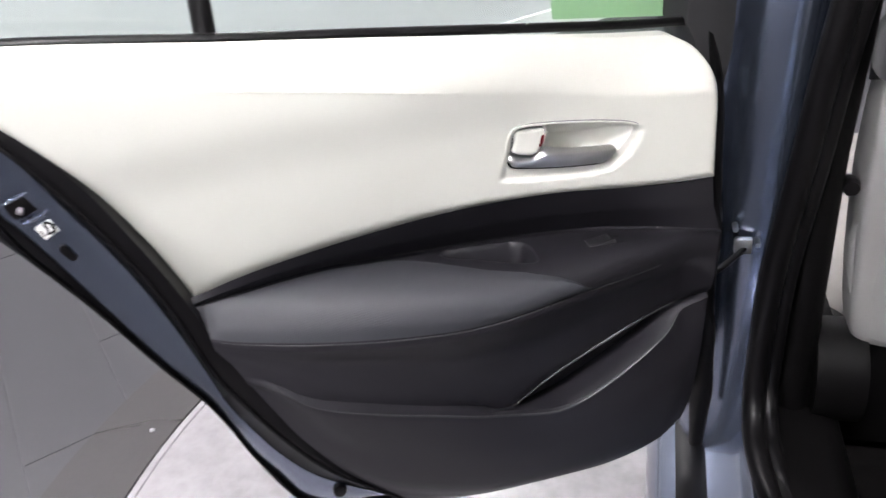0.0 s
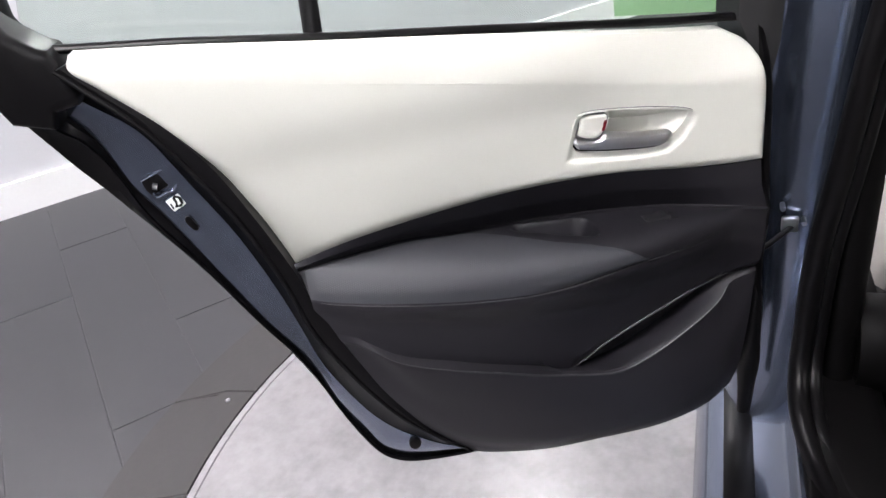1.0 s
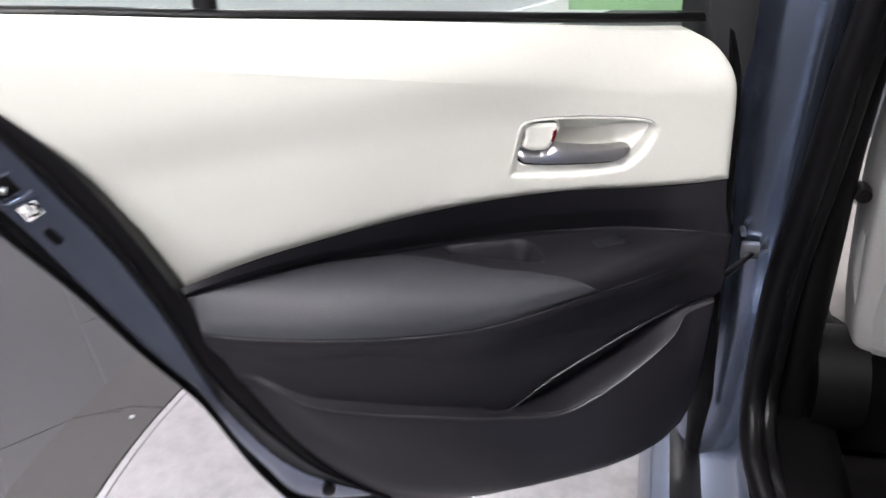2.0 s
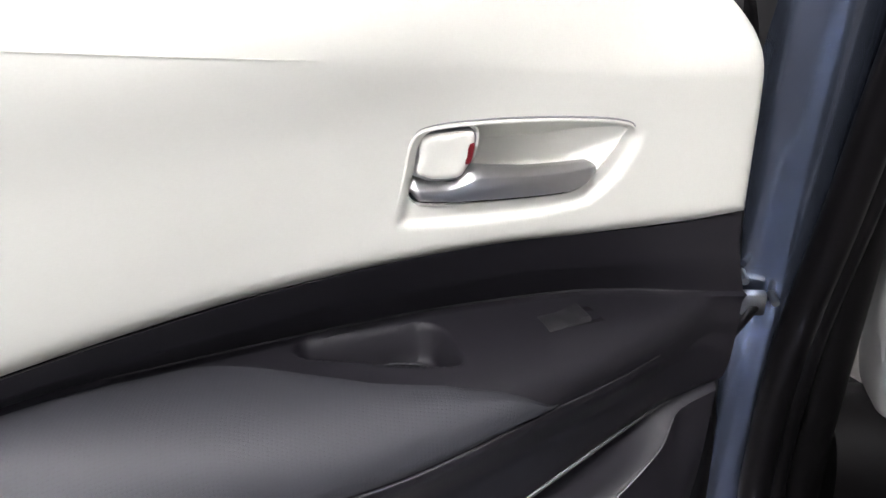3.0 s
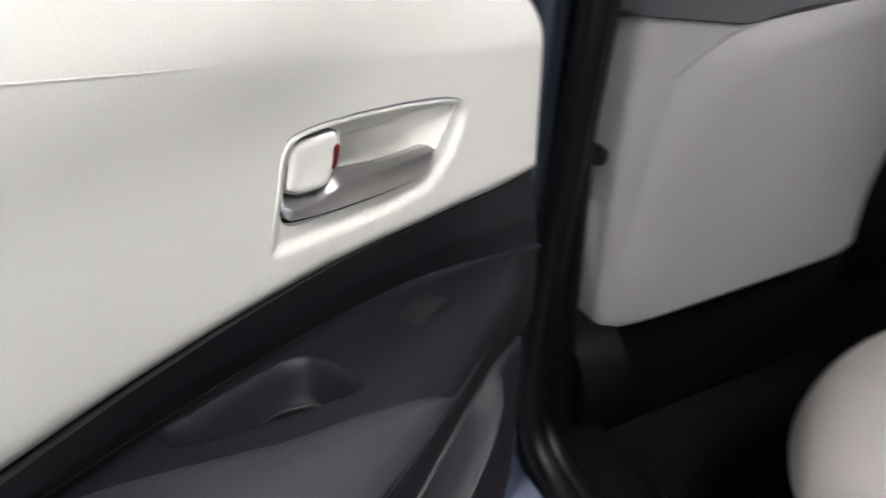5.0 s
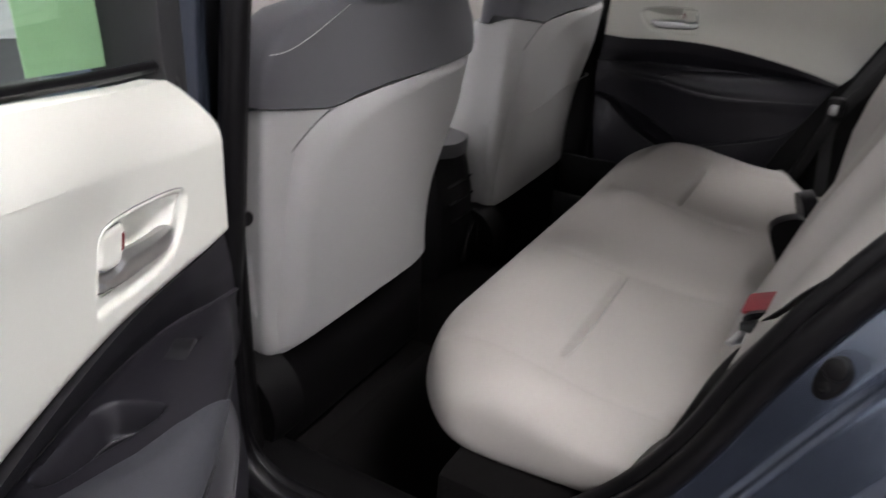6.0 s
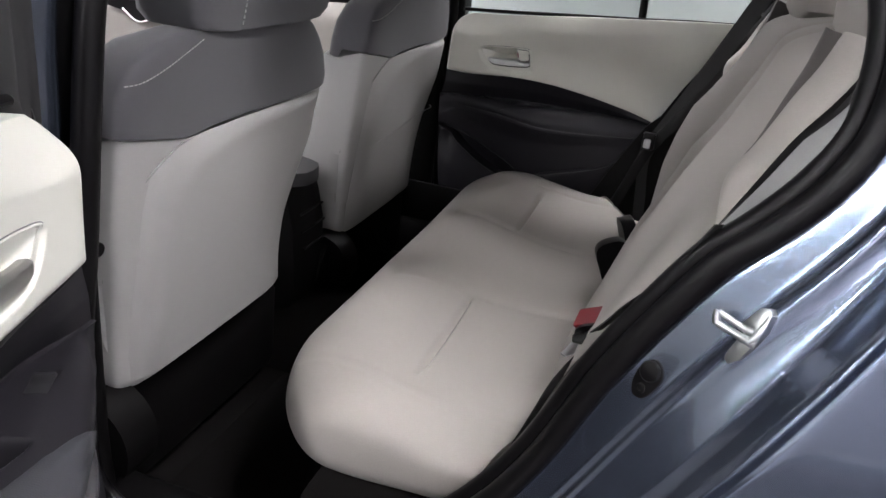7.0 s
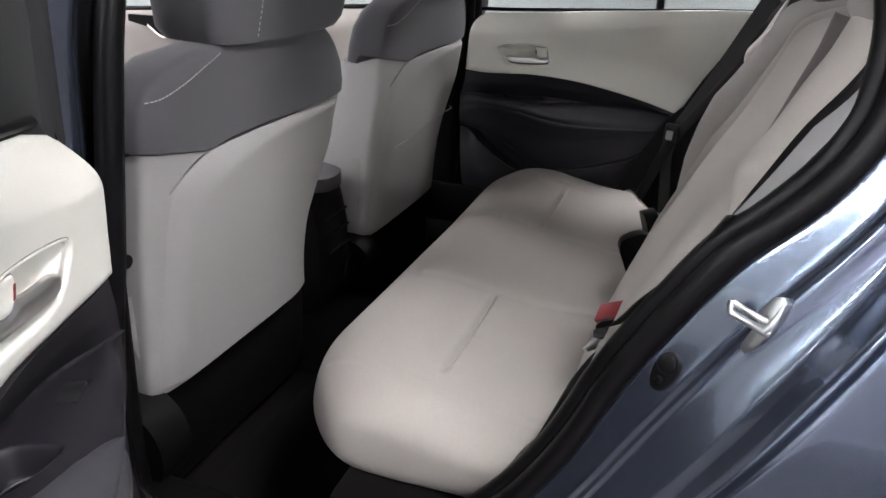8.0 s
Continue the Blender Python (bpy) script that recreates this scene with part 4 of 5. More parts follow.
    prism("label_mark", [(0.6644, 0.8671), (0.6630, 0.8674), (0.6613, 0.8616), (0.6629, 0.8606)], -0.046, -0.0384, M_BLACK, door, "dark print bar", 0)
    prism("edge_hole", [(p[0], p[1]) for p in curve([(0.6536, 0.8487), (0.6502, 0.8479), (0.6469, 0.8409), (0.6442, 0.8339), (0.6458, 0.8308), (0.6494, 0.8310), (0.6527, 0.8360), (0.6558, 0.8437)], 24, True)], -0.055, -0.0390, M_BLACK, door, "oval dark hole plug", 0.001)
    prism("rubber_plug", [(0.4665 + 0.0085 * math.cos(q), 0.456 + 0.0105 * math.sin(q)) for q in np.linspace(0, 2 * math.pi, 16, endpoint=False)], -0.05, -0.034, M_BLACK, door, "black rubber bump plug", 0.003)


NEAR = Matrix.Translation((0.14, 0.058, 0)) @ Matrix.Rotation(radians(-61.0), 4, "Z")
door = thing("rear_door", "open blue grey rear door with pale and dark inner trim", "", NEAR)
door.parent = car
build_door(door, False, 0.0, True)
FAR = Matrix.Translation((0.042, 1.458, 0))
far_door = thing("rear_door", "closed rear door with pale and dark inner trim", "", FAR)
far_door.parent = car
build_door(far_door, True, 0.06, False)

# green slip on the near window
slip = prism("window_slip", [(0.028, 0.944), (0.150, 0.961), (0.157, 1.13), (0.045, 1.13)], -0.0790, -0.0783, material("green_film", (0.38, 0.58, 0.35), 0.5, bump=0.0, vary=0.03), None, "", 0)
slip.matrix_basis = NEAR
tagged(slip, "pale green paper slip stuck inside the door window", "window slip")

# ---- car body ----
def flip(p):
    p = np.array(p, float)
    p[..., 1] = 2 * MID - p[..., 1]
    return p


def pillar_rings(zs, section, shift):
    """Upright post: a closed section (x, y) moved by shift(z)."""
    sec = curve([(x, y, 0) for x, y in section], 40, True)
    return [sec + np.array([*shift(z), z]) for z in zs]


B_SEC = [(-0.085, 0.035), (-0.02, 0.035), (0.012, 0.050), (0.030, 0.078), (0.038, 0.105), (0.040, 0.138), (0.020, 0.158), (-0.04, 0.160), (-0.09, 0.12)]


def b_shift(z):
    return (0.02 * max(0, (0.50 - z) / 0.2) ** 2 - 0.02 * max(0, z - 0.9), 0.05 * max(0, z - 0.75) + 0.22 * max(0, z - 0.98))


zs = np.concatenate([np.linspace(0.28, 1.0, 16), np.linspace(1.05, 1.42, 8)])
for name, f in (("b_pillar", lambda r: r), ("b_pillar", flip)):
    loft(name, [f(r) for r in pillar_rings(zs, B_SEC, b_shift)], M_BLUE, car, "blue grey painted door pillar")
# inner covers of the pillars
C_SEC = [(-0.10, 0.165), (-0.02, 0.163), (0.030, 0.166), (0.036, 0.180), (0.025, 0.200), (-0.03, 0.212), (-0.10, 0.205)]
for f in (lambda r: r, flip):
    loft("pillar_trim", [f(r) for r in pillar_rings(zs, C_SEC, b_shift)], M_BASE, car, "dark plastic pillar cover")

SEAL = [(0.02, 0.33, 1.38), (0.045, 0.265, 1.20), (0.055, 0.190, 1.03), (0.058, 0.165, 0.90), (0.056, 0.149, 0.75), (0.051, 0.133, 0.60), (0.053, 0.129, 0.480),
        (0.064, 0.127, 0.425), (0.115, 0.127, 0.388), (0.25, 0.150, 0.375), (0.36, 0.180, 0.385), (0.45, 0.196, 0.440), (0.530, 0.208, 0.520), (0.580, 0.215, 0.600),
        (0.630, 0.220, 0.720), (0.672, 0.224, 0.800), (0.714, 0.228, 0.868), (0.742, 0.230, 0.897), (0.772, 0.233, 0.934), (0.792, 0.238, 0.967), (0.806, 0.246, 1.010),
        (0.802, 0.262, 1.09), (0.73, 0.30, 1.24), (0.60, 0.345, 1.36), (0.30, 0.36, 1.40), (0.02, 0.33, 1.38)]
for f in (lambda r: r, flip):
    tube("door_seal", f(SEAL), 0.015, M_BLACK, car, "thick black rubber seal round the door opening", sides=12, n=240, up=(0.1, 1, 0.05))
    inner = np.array(SEAL) + np.array([0, 0.020, 0])
    inner[:, 0] += np.where(inner[:, 0] > 0.4, -0.016, -0.012)
    tube("seal_lip", f(inner), 0.012, M_BLACK, car, "inner lip of the rubber seal", sides=10, n=240, up=(0.1, 1, 0.05))

# sill with its steps
SILL = [(-0.005, 0.16), (-0.012, 0.24), (0.008, 0.285), (0.030, 0.298), (0.048, 0.292), (0.062, 0.296), (0.085, 0.312), (0.105, 0.328), (0.122, 0.358), (0.150, 0.360), (0.185, 0.350), (0.195, 0.26), (0.18, 0.16)]
sec = np.array(SILL)
for f in (lambda r: r, flip):
    xs = np.linspace(-1.3, 0.75, 26)
    loft("sill", [f(np.array([(x, y, z + 0.11 * max(0, (x - 0.33) / 0.3) ** 2) for y, z in sec])) for x in xs], M_BLUE, car, "blue grey painted door sill")
    # wider than the rubber strip: its black also darkens the painted step
    tube("sill_strip", f([(x, 0.056, 0.294) for x in np.linspace(-1.2, 0.4, 8)]), 0.030, M_BLACK, car, "black sill strip, widened over the shaded navy step", flat=0.35)

    lining = curve([(0.126, 0.350), (0.131, 0.378), (0.146, 0.386), (0.190, 0.384), (0.232, 0.372), (0.250, 0.335), (0.254, 0.262)], 24)
    sheet("sill_lining", f(np.array([[(x, y, z + 0.08 * max(0, (x - 0.33) / 0.3) ** 2) for y, z in lining] for x in np.linspace(-1.2, 0.42, 18)])), (0, 0.004 if f is not flip else -0.004, -0.006), M_BASE, car, "dark plastic lining of the sill")

# rear door opening: painted jamb that follows the seal, out to the quarter panel
PATH_J = np.array(SEAL[9:23])
jc = curve(PATH_J, 110)
# steps of the jamb, from the seal out to the panel: distance across, and how far the car's side stands out
STEPS = [(0.004, 0.012), (0.010, -0.006), (0.014, -0.012), (0.030, -0.021), (0.045, -0.029), (0.051, -0.037), (0.055, -0.048), (0.060, -0.054), (0.070, -0.0585), (0.080, -0.0645), (0.089, -0.0720), (0.096, -0.0800), (0.1005, -0.092), (0.1035, -0.108), (0.1055, -0.120), (0.108, -0.127), (0.111, -0.128), (0.1135, -0.121), (0.116, -0.118),
         (0.1185, -0.124), (0.1225, -0.1275), (0.130, -0.1285), (0.20, -0.132), (0.265, -0.134), (0.33, -0.118)]
LIP = [(0.25, 0.262), (0.36, 0.278), (0.45, 0.328), (0.53, 0.405), (0.60, 0.493), (0.66, 0.580), (0.717, 0.674), (0.767, 0.762), (0.797, 0.815), (0.830, 0.880),
       (0.862, 0.945), (0.885, 1.023), (0.884, 1.12), (0.82, 1.255)]


def lean(z):
    """How far the car's side leans in above the wheel arch."""
    return 0.2 * np.clip(z - 0.76, -0.02, 0.4)


lip = curve([(x, 0, z) for x, z in LIP], 110)
outw = (lip - jc) / 0.112
outw[:, 1] = 0
jamb_grid = None
for f in (lambda r: r, flip):
    rowsj = []
    for d, dy in STEPS:
        r = jc + outw * d
        w = min(1.0, max(0.0, (d / 0.118 - 0.75) / 0.2))
        r[:, 1] = (1 - w) * jc[:, 1] + w * 0.226 + dy + lean(r[:, 2]) * min(1.0, max(0.0, (d - 0.045) / 0.06))
        rowsj.append(r)
    dense = []
    for i in range(len(rowsj) - 1):
        for t in (0, 0.25, 0.5, 0.75):
            dense.append(rowsj[i] * (1 - t) + rowsj[i + 1] * t)
    dense.append(rowsj[-1])
    sm = np.transpose(np.array(dense), (1, 0, 2)).copy()
    for _ in range(2):
        sm[:, 1:-1] = 0.25 * sm[:, :-2] + 0.5 * sm[:, 1:-1] + 0.25 * sm[:, 2:]
    for _ in range(6):
        sm[1:-1] = 0.25 * sm[:-2] + 0.5 * sm[1:-1] + 0.25 * sm[2:]
    if jamb_grid is None:
        jamb_grid = sm
    sheet("quarter_panel", f(sm), (0.004, 0.02 if f is not flip else -0.02, 0), M_BLUE, car, "blue grey painted rear door jamb and quarter panel")
# the wing behind it
for f in (lambda r: r, flip):
    g = []
    for z in np.linspace(0.45, 1.03, 20):
        x0 = np.interp(z, [0.45, 0.66, 0.80, 0.90, 1.03], [0.78, 0.86, 0.92, 0.955, 0.99])
        g.append([(x, 0.0960 + float(lean(z)), z) for x in np.linspace(x0, 1.9, 16)])
    sheet("rear_wing", f(g), (0, 0.02 if f is not flip else -0.02, 0), M_BLUE, car, "blue grey rear wing")


def on_jamb(x, z):
    """Place and axes of the painted jamb near x, z."""
    d = (jamb_grid[..., 0] - x) ** 2 + (jamb_grid[..., 2] - z) ** 2
    d[jamb_grid[..., 1] < 0.12] = 9
    i, j = np.unravel_index(d.argmin(), d.shape)
    i, j = min(max(i, 2), d.shape[0] - 3), min(max(j, 3), d.shape[1] - 4)
    a = Vector(jamb_grid[i, j + 3] - jamb_grid[i, j - 3]).normalized()
    b = Vector(jamb_grid[i + 2, j] - jamb_grid[i - 2, j]).normalized()
    c = a.cross(b).normalized()
    if c.y > 0:
        c = -c
    b = c.cross(a)
    return Matrix.Translation(jamb_grid[i, j]) @ Matrix((a, b, c)).transposed().to_4x4()


# roof, headliner, floor, tunnel and closing panels
def roof_grid(z, inset):
    xs, ys = np.linspace(-0.70, 1.25, 24), np.linspace(0.30 + inset, 2 * MID - 0.30 - inset, 16)
    return np.array([[(x, y, z - 0.10 * ((x - 0.1) / 1.4) ** 4 - 0.05 * abs((y - MID) / 0.55) ** 3) for y in ys] for x in xs])


sheet("roof", roof_grid(1.45, 0.0), (0, 0, -0.015), M_BLUE, car, "blue grey roof")
sheet("headliner", roof_grid(1.41, 0.02), (0, 0, -0.012), M_HEAD, car, "pale woven headliner")
box("floor_carpet", (-1.2, 0.19, 0.20), (0.75, 2 * MID - 0.19, 0.262), M_CARPET, car, "black carpeted car floor", 0.004)
tun = curve([(0, 0.70, 0.25), (0, 0.72, 0.33), (0, 0.77, 0.375), (0, MID, 0.385), (0, 2 * MID - 0.77, 0.375), (0, 2 * MID - 0.72, 0.33), (0, 2 * MID - 0.70, 0.25)], 30)
sheet("floor_tunnel", np.array([tun + (x, 0, 0) for x in np.linspace(-1.2, 0.6, 12)]), (0, 0, -0.02), M_CARPET, car, "black carpeted tunnel")
box("seat_riser", (0.30, 0.20, 0.25), (0.62, 2 * MID - 0.20, 0.46), M_CARPET, car, "black carpeted riser under the rear seat", 0.02)
box("rear_bulkhead", (0.95, 0.20, 0.3), (0.98, 2 * MID - 0.20, 1.02), M_CARPET, car, "black panel behind the rear seat", 0.01)
box("parcel_shelf", (0.86, 0.22, 1.0), (1.5, 2 * MID - 0.22, 1.03), M_GREY, car, "dark parcel shelf", 0.01)
# trim between the seal and the backrest: dark edge, then a grey panel
EDGE = [(0.520, 0.272, 0.480), (0.550, 0.275, 0.565), (0.594, 0.278, 0.690), (0.644, 0.280, 0.772), (0.683, 0.281, 0.842), (0.720, 0.282, 0.920), (0.747, 0.283, 0.977), (0.774, 0.284, 1.020), (0.795, 0.288, 1.065)]
INNER = [(0.530, 0.236, 0.495), (0.575, 0.240, 0.610), (0.620, 0.244, 0.735), (0.664, 0.247, 0.815), (0.718, 0.250, 0.884), (0.760, 0.252, 0.935), (0.780, 0.254, 0.968), (0.796, 0.258, 1.010), (0.802, 0.27, 1.07)]
ed, inn = curve(EDGE, 60), curve(INNER, 60)
for f in (lambda r: r, flip):
    k = 1 if f is not flip else -1
    rowst = [ed + (0.012, 0.016, 0), ed, ed * 0.8 + inn * 0.2 + (-0.002, -0.004, 0), ed * 0.4 + inn * 0.6, inn, inn + (0.01, -0.012, 0)]
    sheet("side_trim", f(np.transpose(np.array(rowst), (1, 0, 2))), (0.012, k * 0.004, 0), M_BASE, car, "dark side trim beside the backrest")
    p0, p1 = (ed * 0.72 + inn * 0.28)[26:56], (ed * 0.16 + inn * 0.84)[26:56]
    rowsg = []
    for t in np.linspace(0, 1, 8):
        row = p0 * (1 - t) + p1 * t + np.array([-0.004, -0.006 * k * k, 0.002])
        wide = np.clip(np.minimum(np.arange(30) / 8, (29 - np.arange(30)) / 5), 0.02, 1)[:, None]
        row = (p0 + p1) / 2 + np.array([-0.005, -0.005, 0.002]) + (row - (p0 + p1) / 2 - np.array([-0.004, -0.006, 0.002])) * wide
        rowsg.append(row)
    sheet("side_panel", f(np.transpose(np.array(rowsg), (1, 0, 2))), (0.008, k * 0.008, 0), M_SIDE, car, "grey grained side panel")

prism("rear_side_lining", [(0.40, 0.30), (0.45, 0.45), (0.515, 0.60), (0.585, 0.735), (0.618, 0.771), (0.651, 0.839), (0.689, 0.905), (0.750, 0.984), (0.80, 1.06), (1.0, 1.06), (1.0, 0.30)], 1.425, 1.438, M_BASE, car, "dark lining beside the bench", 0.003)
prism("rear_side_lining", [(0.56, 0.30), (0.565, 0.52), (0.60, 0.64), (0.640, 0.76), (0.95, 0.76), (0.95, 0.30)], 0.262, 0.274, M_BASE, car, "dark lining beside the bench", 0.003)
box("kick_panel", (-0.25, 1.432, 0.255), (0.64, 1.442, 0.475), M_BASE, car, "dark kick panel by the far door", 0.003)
# door check strap on the pillar
tube("check_strap", [(0.052, 0.098, 0.648), (0.090, 0.068, 0.641), (0.130, 0.025, 0.631)], 0.004, M_BLACK, car, "dark door check strap", flat=0.8)
box("check_bracket", (0.044, 0.086, 0.640), (0.054, 0.107, 0.662), M_ZINC, car, "zinc check strap bracket", 0.003)
for y, z in ((0.086, 0.676), (0.113, 0.655)):
    tube("bolt", [(0.040, y, z), (0.056, y, z)], 0.0034, M_ZINC, car, "zinc bolt", sides=8)

# striker and rubber stop on the jamb
e1 = Vector((0.635, -0.717, -0.287)).normalized()
nj = Vector((-0.655, -0.697, 0.291)).normalized()
e2 = nj.cross(e1)
ON_JAMB = Matrix((e1, e2, nj)).transposed().to_4x4()
striker = thing("door_striker", "zinc plated door striker loop bolted to the jamb", "door striker", Matrix.Translation((0.738, 0.187, 0.832)) @ ON_JAMB)
prism("base_plate", [(0.003, 0.0161), (0.0096, 0.0219), (0.0164, 0.0191), (0.0215, 0.004), (0.023, -0.0147), (0.0226, -0.0289), (0.0181, -0.0397), (0.0129, -0.0418), (0.0089, -0.0351), (0.0079, -0.0214), (0.0070, -0.010), (0.0004, -0.0041)],
      -0.012, 0.003, M_ZINC, striker, "", 0.0012, axis=2)
tube("ridge", [(0.0150, 0.0180, 0.002), (0.0185, 0.0070, 0.004), (0.0205, -0.0060, 0.006), (0.0195, -0.0110, 0.007)], [0.0016, 0.0026, 0.0034, 0.0036], M_ZINC, striker, "pressed edge of the plate", n=24)
tube("bar", [(0.0130, -0.0030, 0.002), (0.0079, -0.0054, 0.006), (-0.0030, -0.0071, 0.012), (-0.0145, -0.0089, 0.018)], [0.0042, 0.0034, 0.0032, 0.0034], M_ZINC, striker, "bright striker bar", n=24)
tube("bar", [(0.0235, -0.0090, 0.003), (0.0187, -0.0104, 0.006), (0.0055, -0.0135, 0.012), (-0.0078, -0.0165, 0.018)], [0.0046, 0.0038, 0.0034, 0.0036], M_ZINC, striker, "bright striker bar", n=24)
tube("bar_end", [(-0.0152, -0.0078, 0.0185), (-0.0130, -0.0125, 0.0185), (-0.0076, -0.0178, 0.0180)], [0.0036, 0.0040, 0.0036], M_ZINC, striker, "bent end of the striker bar", n=16)
for p in ((0.0136, -0.0279), (0.0096, 0.0100)):
    tube("bolt", [(p[0], p[1], 0.002), (p[0], p[1], 0.0055)], 0.0050, M_ZINC, striker, "", sides=8, n=3)
stop = thing("door_stop", "round black rubber door stop with a screw", "door stop", on_jamb(0.669, 0.738) @ Matrix.Rotation(radians(28), 4, "Z") @ Matrix.Scale(0.85, 4))


def dome(name, cx, cy, radii, mat, lab=""):
    return loft(name, [[(cx + r * math.cos(q), cy + r * math.sin(q), h) for q in np.linspace(0, 2 * math.pi, 24, endpoint=False)] for r, h in radii], mat, stop, lab)


base_o = curve([(-0.012, 0.014), (0.000, 0.024), (0.014, 0.014), (0.014, -0.006), (0.006, -0.024), (-0.006, -0.026), (-0.014, -0.012)], 40, True)
prism("base", [(p[0], p[1]) for p in base_o], -0.008, 0.0035, M_BLACK, stop, "", 0.002, axis=2)
dome("pad", 0.0, 0.009, ((0.0125, 0.002), (0.0125, 0.0055), (0.011, 0.0078), (0.006, 0.0090)), M_BLACK)
dome("screw", -0.001, -0.014, ((0.0060, 0.002), (0.0060, 0.0050), (0.0045, 0.0060), (0.003, 0.0060), (0.0025, 0.004)), M_BASE, "dark screw")

# front door on the far side, seen past the seats
def front_belt(x):
    return 0.902 + 0.097 * (x + 0.38)


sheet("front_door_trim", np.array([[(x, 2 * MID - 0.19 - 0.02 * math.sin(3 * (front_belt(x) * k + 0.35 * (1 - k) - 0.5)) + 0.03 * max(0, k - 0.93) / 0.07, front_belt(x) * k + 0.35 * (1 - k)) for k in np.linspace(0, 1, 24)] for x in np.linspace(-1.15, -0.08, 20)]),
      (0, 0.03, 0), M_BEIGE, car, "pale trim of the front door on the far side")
tube("front_belt_strip", [(x, 1.502, front_belt(x) + 0.006) for x in np.linspace(-1.15, -0.08, 8)], 0.007, M_BLACK, car, "black rubber strip of the front window")
prism("front_door_grip", [(-1.03, 0.832), (-1.03, 0.812), (-0.955, 0.800), (-0.905, 0.772), (-0.862, 0.785), (-0.846, 0.812), (-0.90, 0.836)], 1.440, 1.475, M_BLACK, car, "black grip of the front door", 0.006)
tube("grip_rim", [(-0.960, 1.440, 0.806), (-0.905, 1.438, 0.776), (-0.860, 1.440, 0.789)], 0.003, M_CHROME, car, "thin bright rim of the front door grip", sides=6)
front_pane = sheet("front_window_pane", np.array([[(x, 1.515 - 0.10 * k, front_belt(x) + 0.01 + 0.42 * k) for k in np.linspace(0, 1, 6)] for x in np.linspace(-1.1, -0.08, 8)]), (0, 0.004, 0), M_GLASS, car, "clear tinted front window pane")
front_pane.visible_shadow = False


# ---- front seats ----
def front_seat(dy, rise):
    f = lambda r: np.array(r, float) + np.array([0.0, dy, 0.0])
    seat = thing("front_seat", "front seat with light back panel and charcoal upper part", "car seat", None, "front seats")
    y0, y1 = 0.225, 0.735

    def back_x(z):
        return 0.012 + 0.125 * (z - 0.475)

    def ring(z, lo, hi, depth, grow=0.0, dx=0.0):
        c, h = (lo + hi) / 2, (hi - lo) / 2 + grow
        out = []
        for q in np.linspace(0, 2 * math.pi, 72, endpoint=False):
            cy, sx = math.cos(q), math.sin(q)
            e = 0.36 if sx > 0 else 0.5
            y = c + h * abs(cy) ** 0.42 * (1 if cy > 0 else -1)
            k = abs(sx) ** e
            x = back_x(z) + dx + (k - 1) * 0.035 if sx > 0 else back_x(z) + dx - 0.035 - k * (depth - 0.035)
            out.append((x, y, z))
        out = np.array(out)
        wave = np.interp(out[:, 1], [0.20, 0.258, 0.310, 0.337, 0.374, 0.428, 0.52, 0.627, 0.706, 0.74], [0.020, 0.011, 0.002, -0.003, 0.004, 0.009, 0.008, 0.007, 0.011, 0.014])
        out[:, 2] += wave * max(0.0, 1 - abs(z - 0.837) / 0.03) * (out[:, 0] > back_x(z) - 0.06)
        out[:, 2] += rise * np.clip((z - 0.48) / 0.35, 0, 1)
        return f(out)

    # light shell, from the bottom up to the seam
    lows = [(0.478, 0.262, 0.640, 0.02), (0.482, 0.250, 0.664, 0.06), (0.495, 0.244, 0.672, 0.11), (0.53, 0.240, 0.656, 0.14), (0.57, 0.237, 0.646, 0.16), (0.62, 0.233, 0.644, 0.17), (0.67, 0.229, 0.656, 0.17),
            (0.72, 0.226, 0.680, 0.17), (0.77, 0.224, 0.710, 0.16), (0.81, 0.222, 0.728, 0.14), (0.836, 0.221, 0.736, 0.125)]
    loft("back_panel", [ring(z, a, b, d) for z, a, b, d in lows], M_SEATBACK, seat, "light grey vinyl back of the seat")
    ups = [(0.838, 0.219, 0.738, 0.115), (0.87, 0.217, 0.734, 0.115), (0.905, 0.218, 0.716, 0.11), (0.935, 0.232, 0.688, 0.10), (0.955, 0.266, 0.662, 0.09), (0.970, 0.318, 0.635, 0.06), (0.976, 0.37, 0.59, 0.03)]

    def on_upper(y, z, out=0.0):
        """A point on the back of the charcoal part."""
        lo, hi = (np.interp(z, [u[0] for u in ups], [u[k] for u in ups]) for k in (1, 2))
        c = min(0.999, abs((y - (lo + hi) / 2) / ((hi - lo) / 2 + 0.003))) ** (1 / 0.42)
        x = back_x(z) + 0.003 + ((1 - c * c) ** 0.18 - 1) * 0.035
        return (x + out, y, z + rise)

    loft("upper_back", [ring(z, a, b, d, 0.003, 0.003) for z, a, b, d in ups], M_GREY, seat, "charcoal fabric upper back")
    # pocket panel: a curved flap over the lower back
    arc = curve([(0.735, 0.847), (0.627, 0.841), (0.52, 0.842), (0.428, 0.843), (0.374, 0.838), (0.331, 0.832), (0.295, 0.817), (0.263, 0.789), (0.247, 0.757), (0.240, 0.723), (0.2345, 0.691), (0.231, 0.659), (0.2295, 0.634), (0.231, 0.590), (0.240, 0.545), (0.264, 0.492)], 80)
    rows_p = []
    right = curve([(0.736, 0.845), (0.722, 0.79), (0.684, 0.724), (0.656, 0.667), (0.645, 0.627), (0.646, 0.569), (0.656, 0.518), (0.664, 0.492)], 80)
    for t in np.linspace(0, 1, 26):
        row = arc * (1 - t) + right * t
        bump_p = 0.011 * min(1, 6 * t) ** 0.7 * (1.0 if t < 0.8 else 1 - ((t - 0.8) / 0.2) ** 2 * 1.2)
        out = []
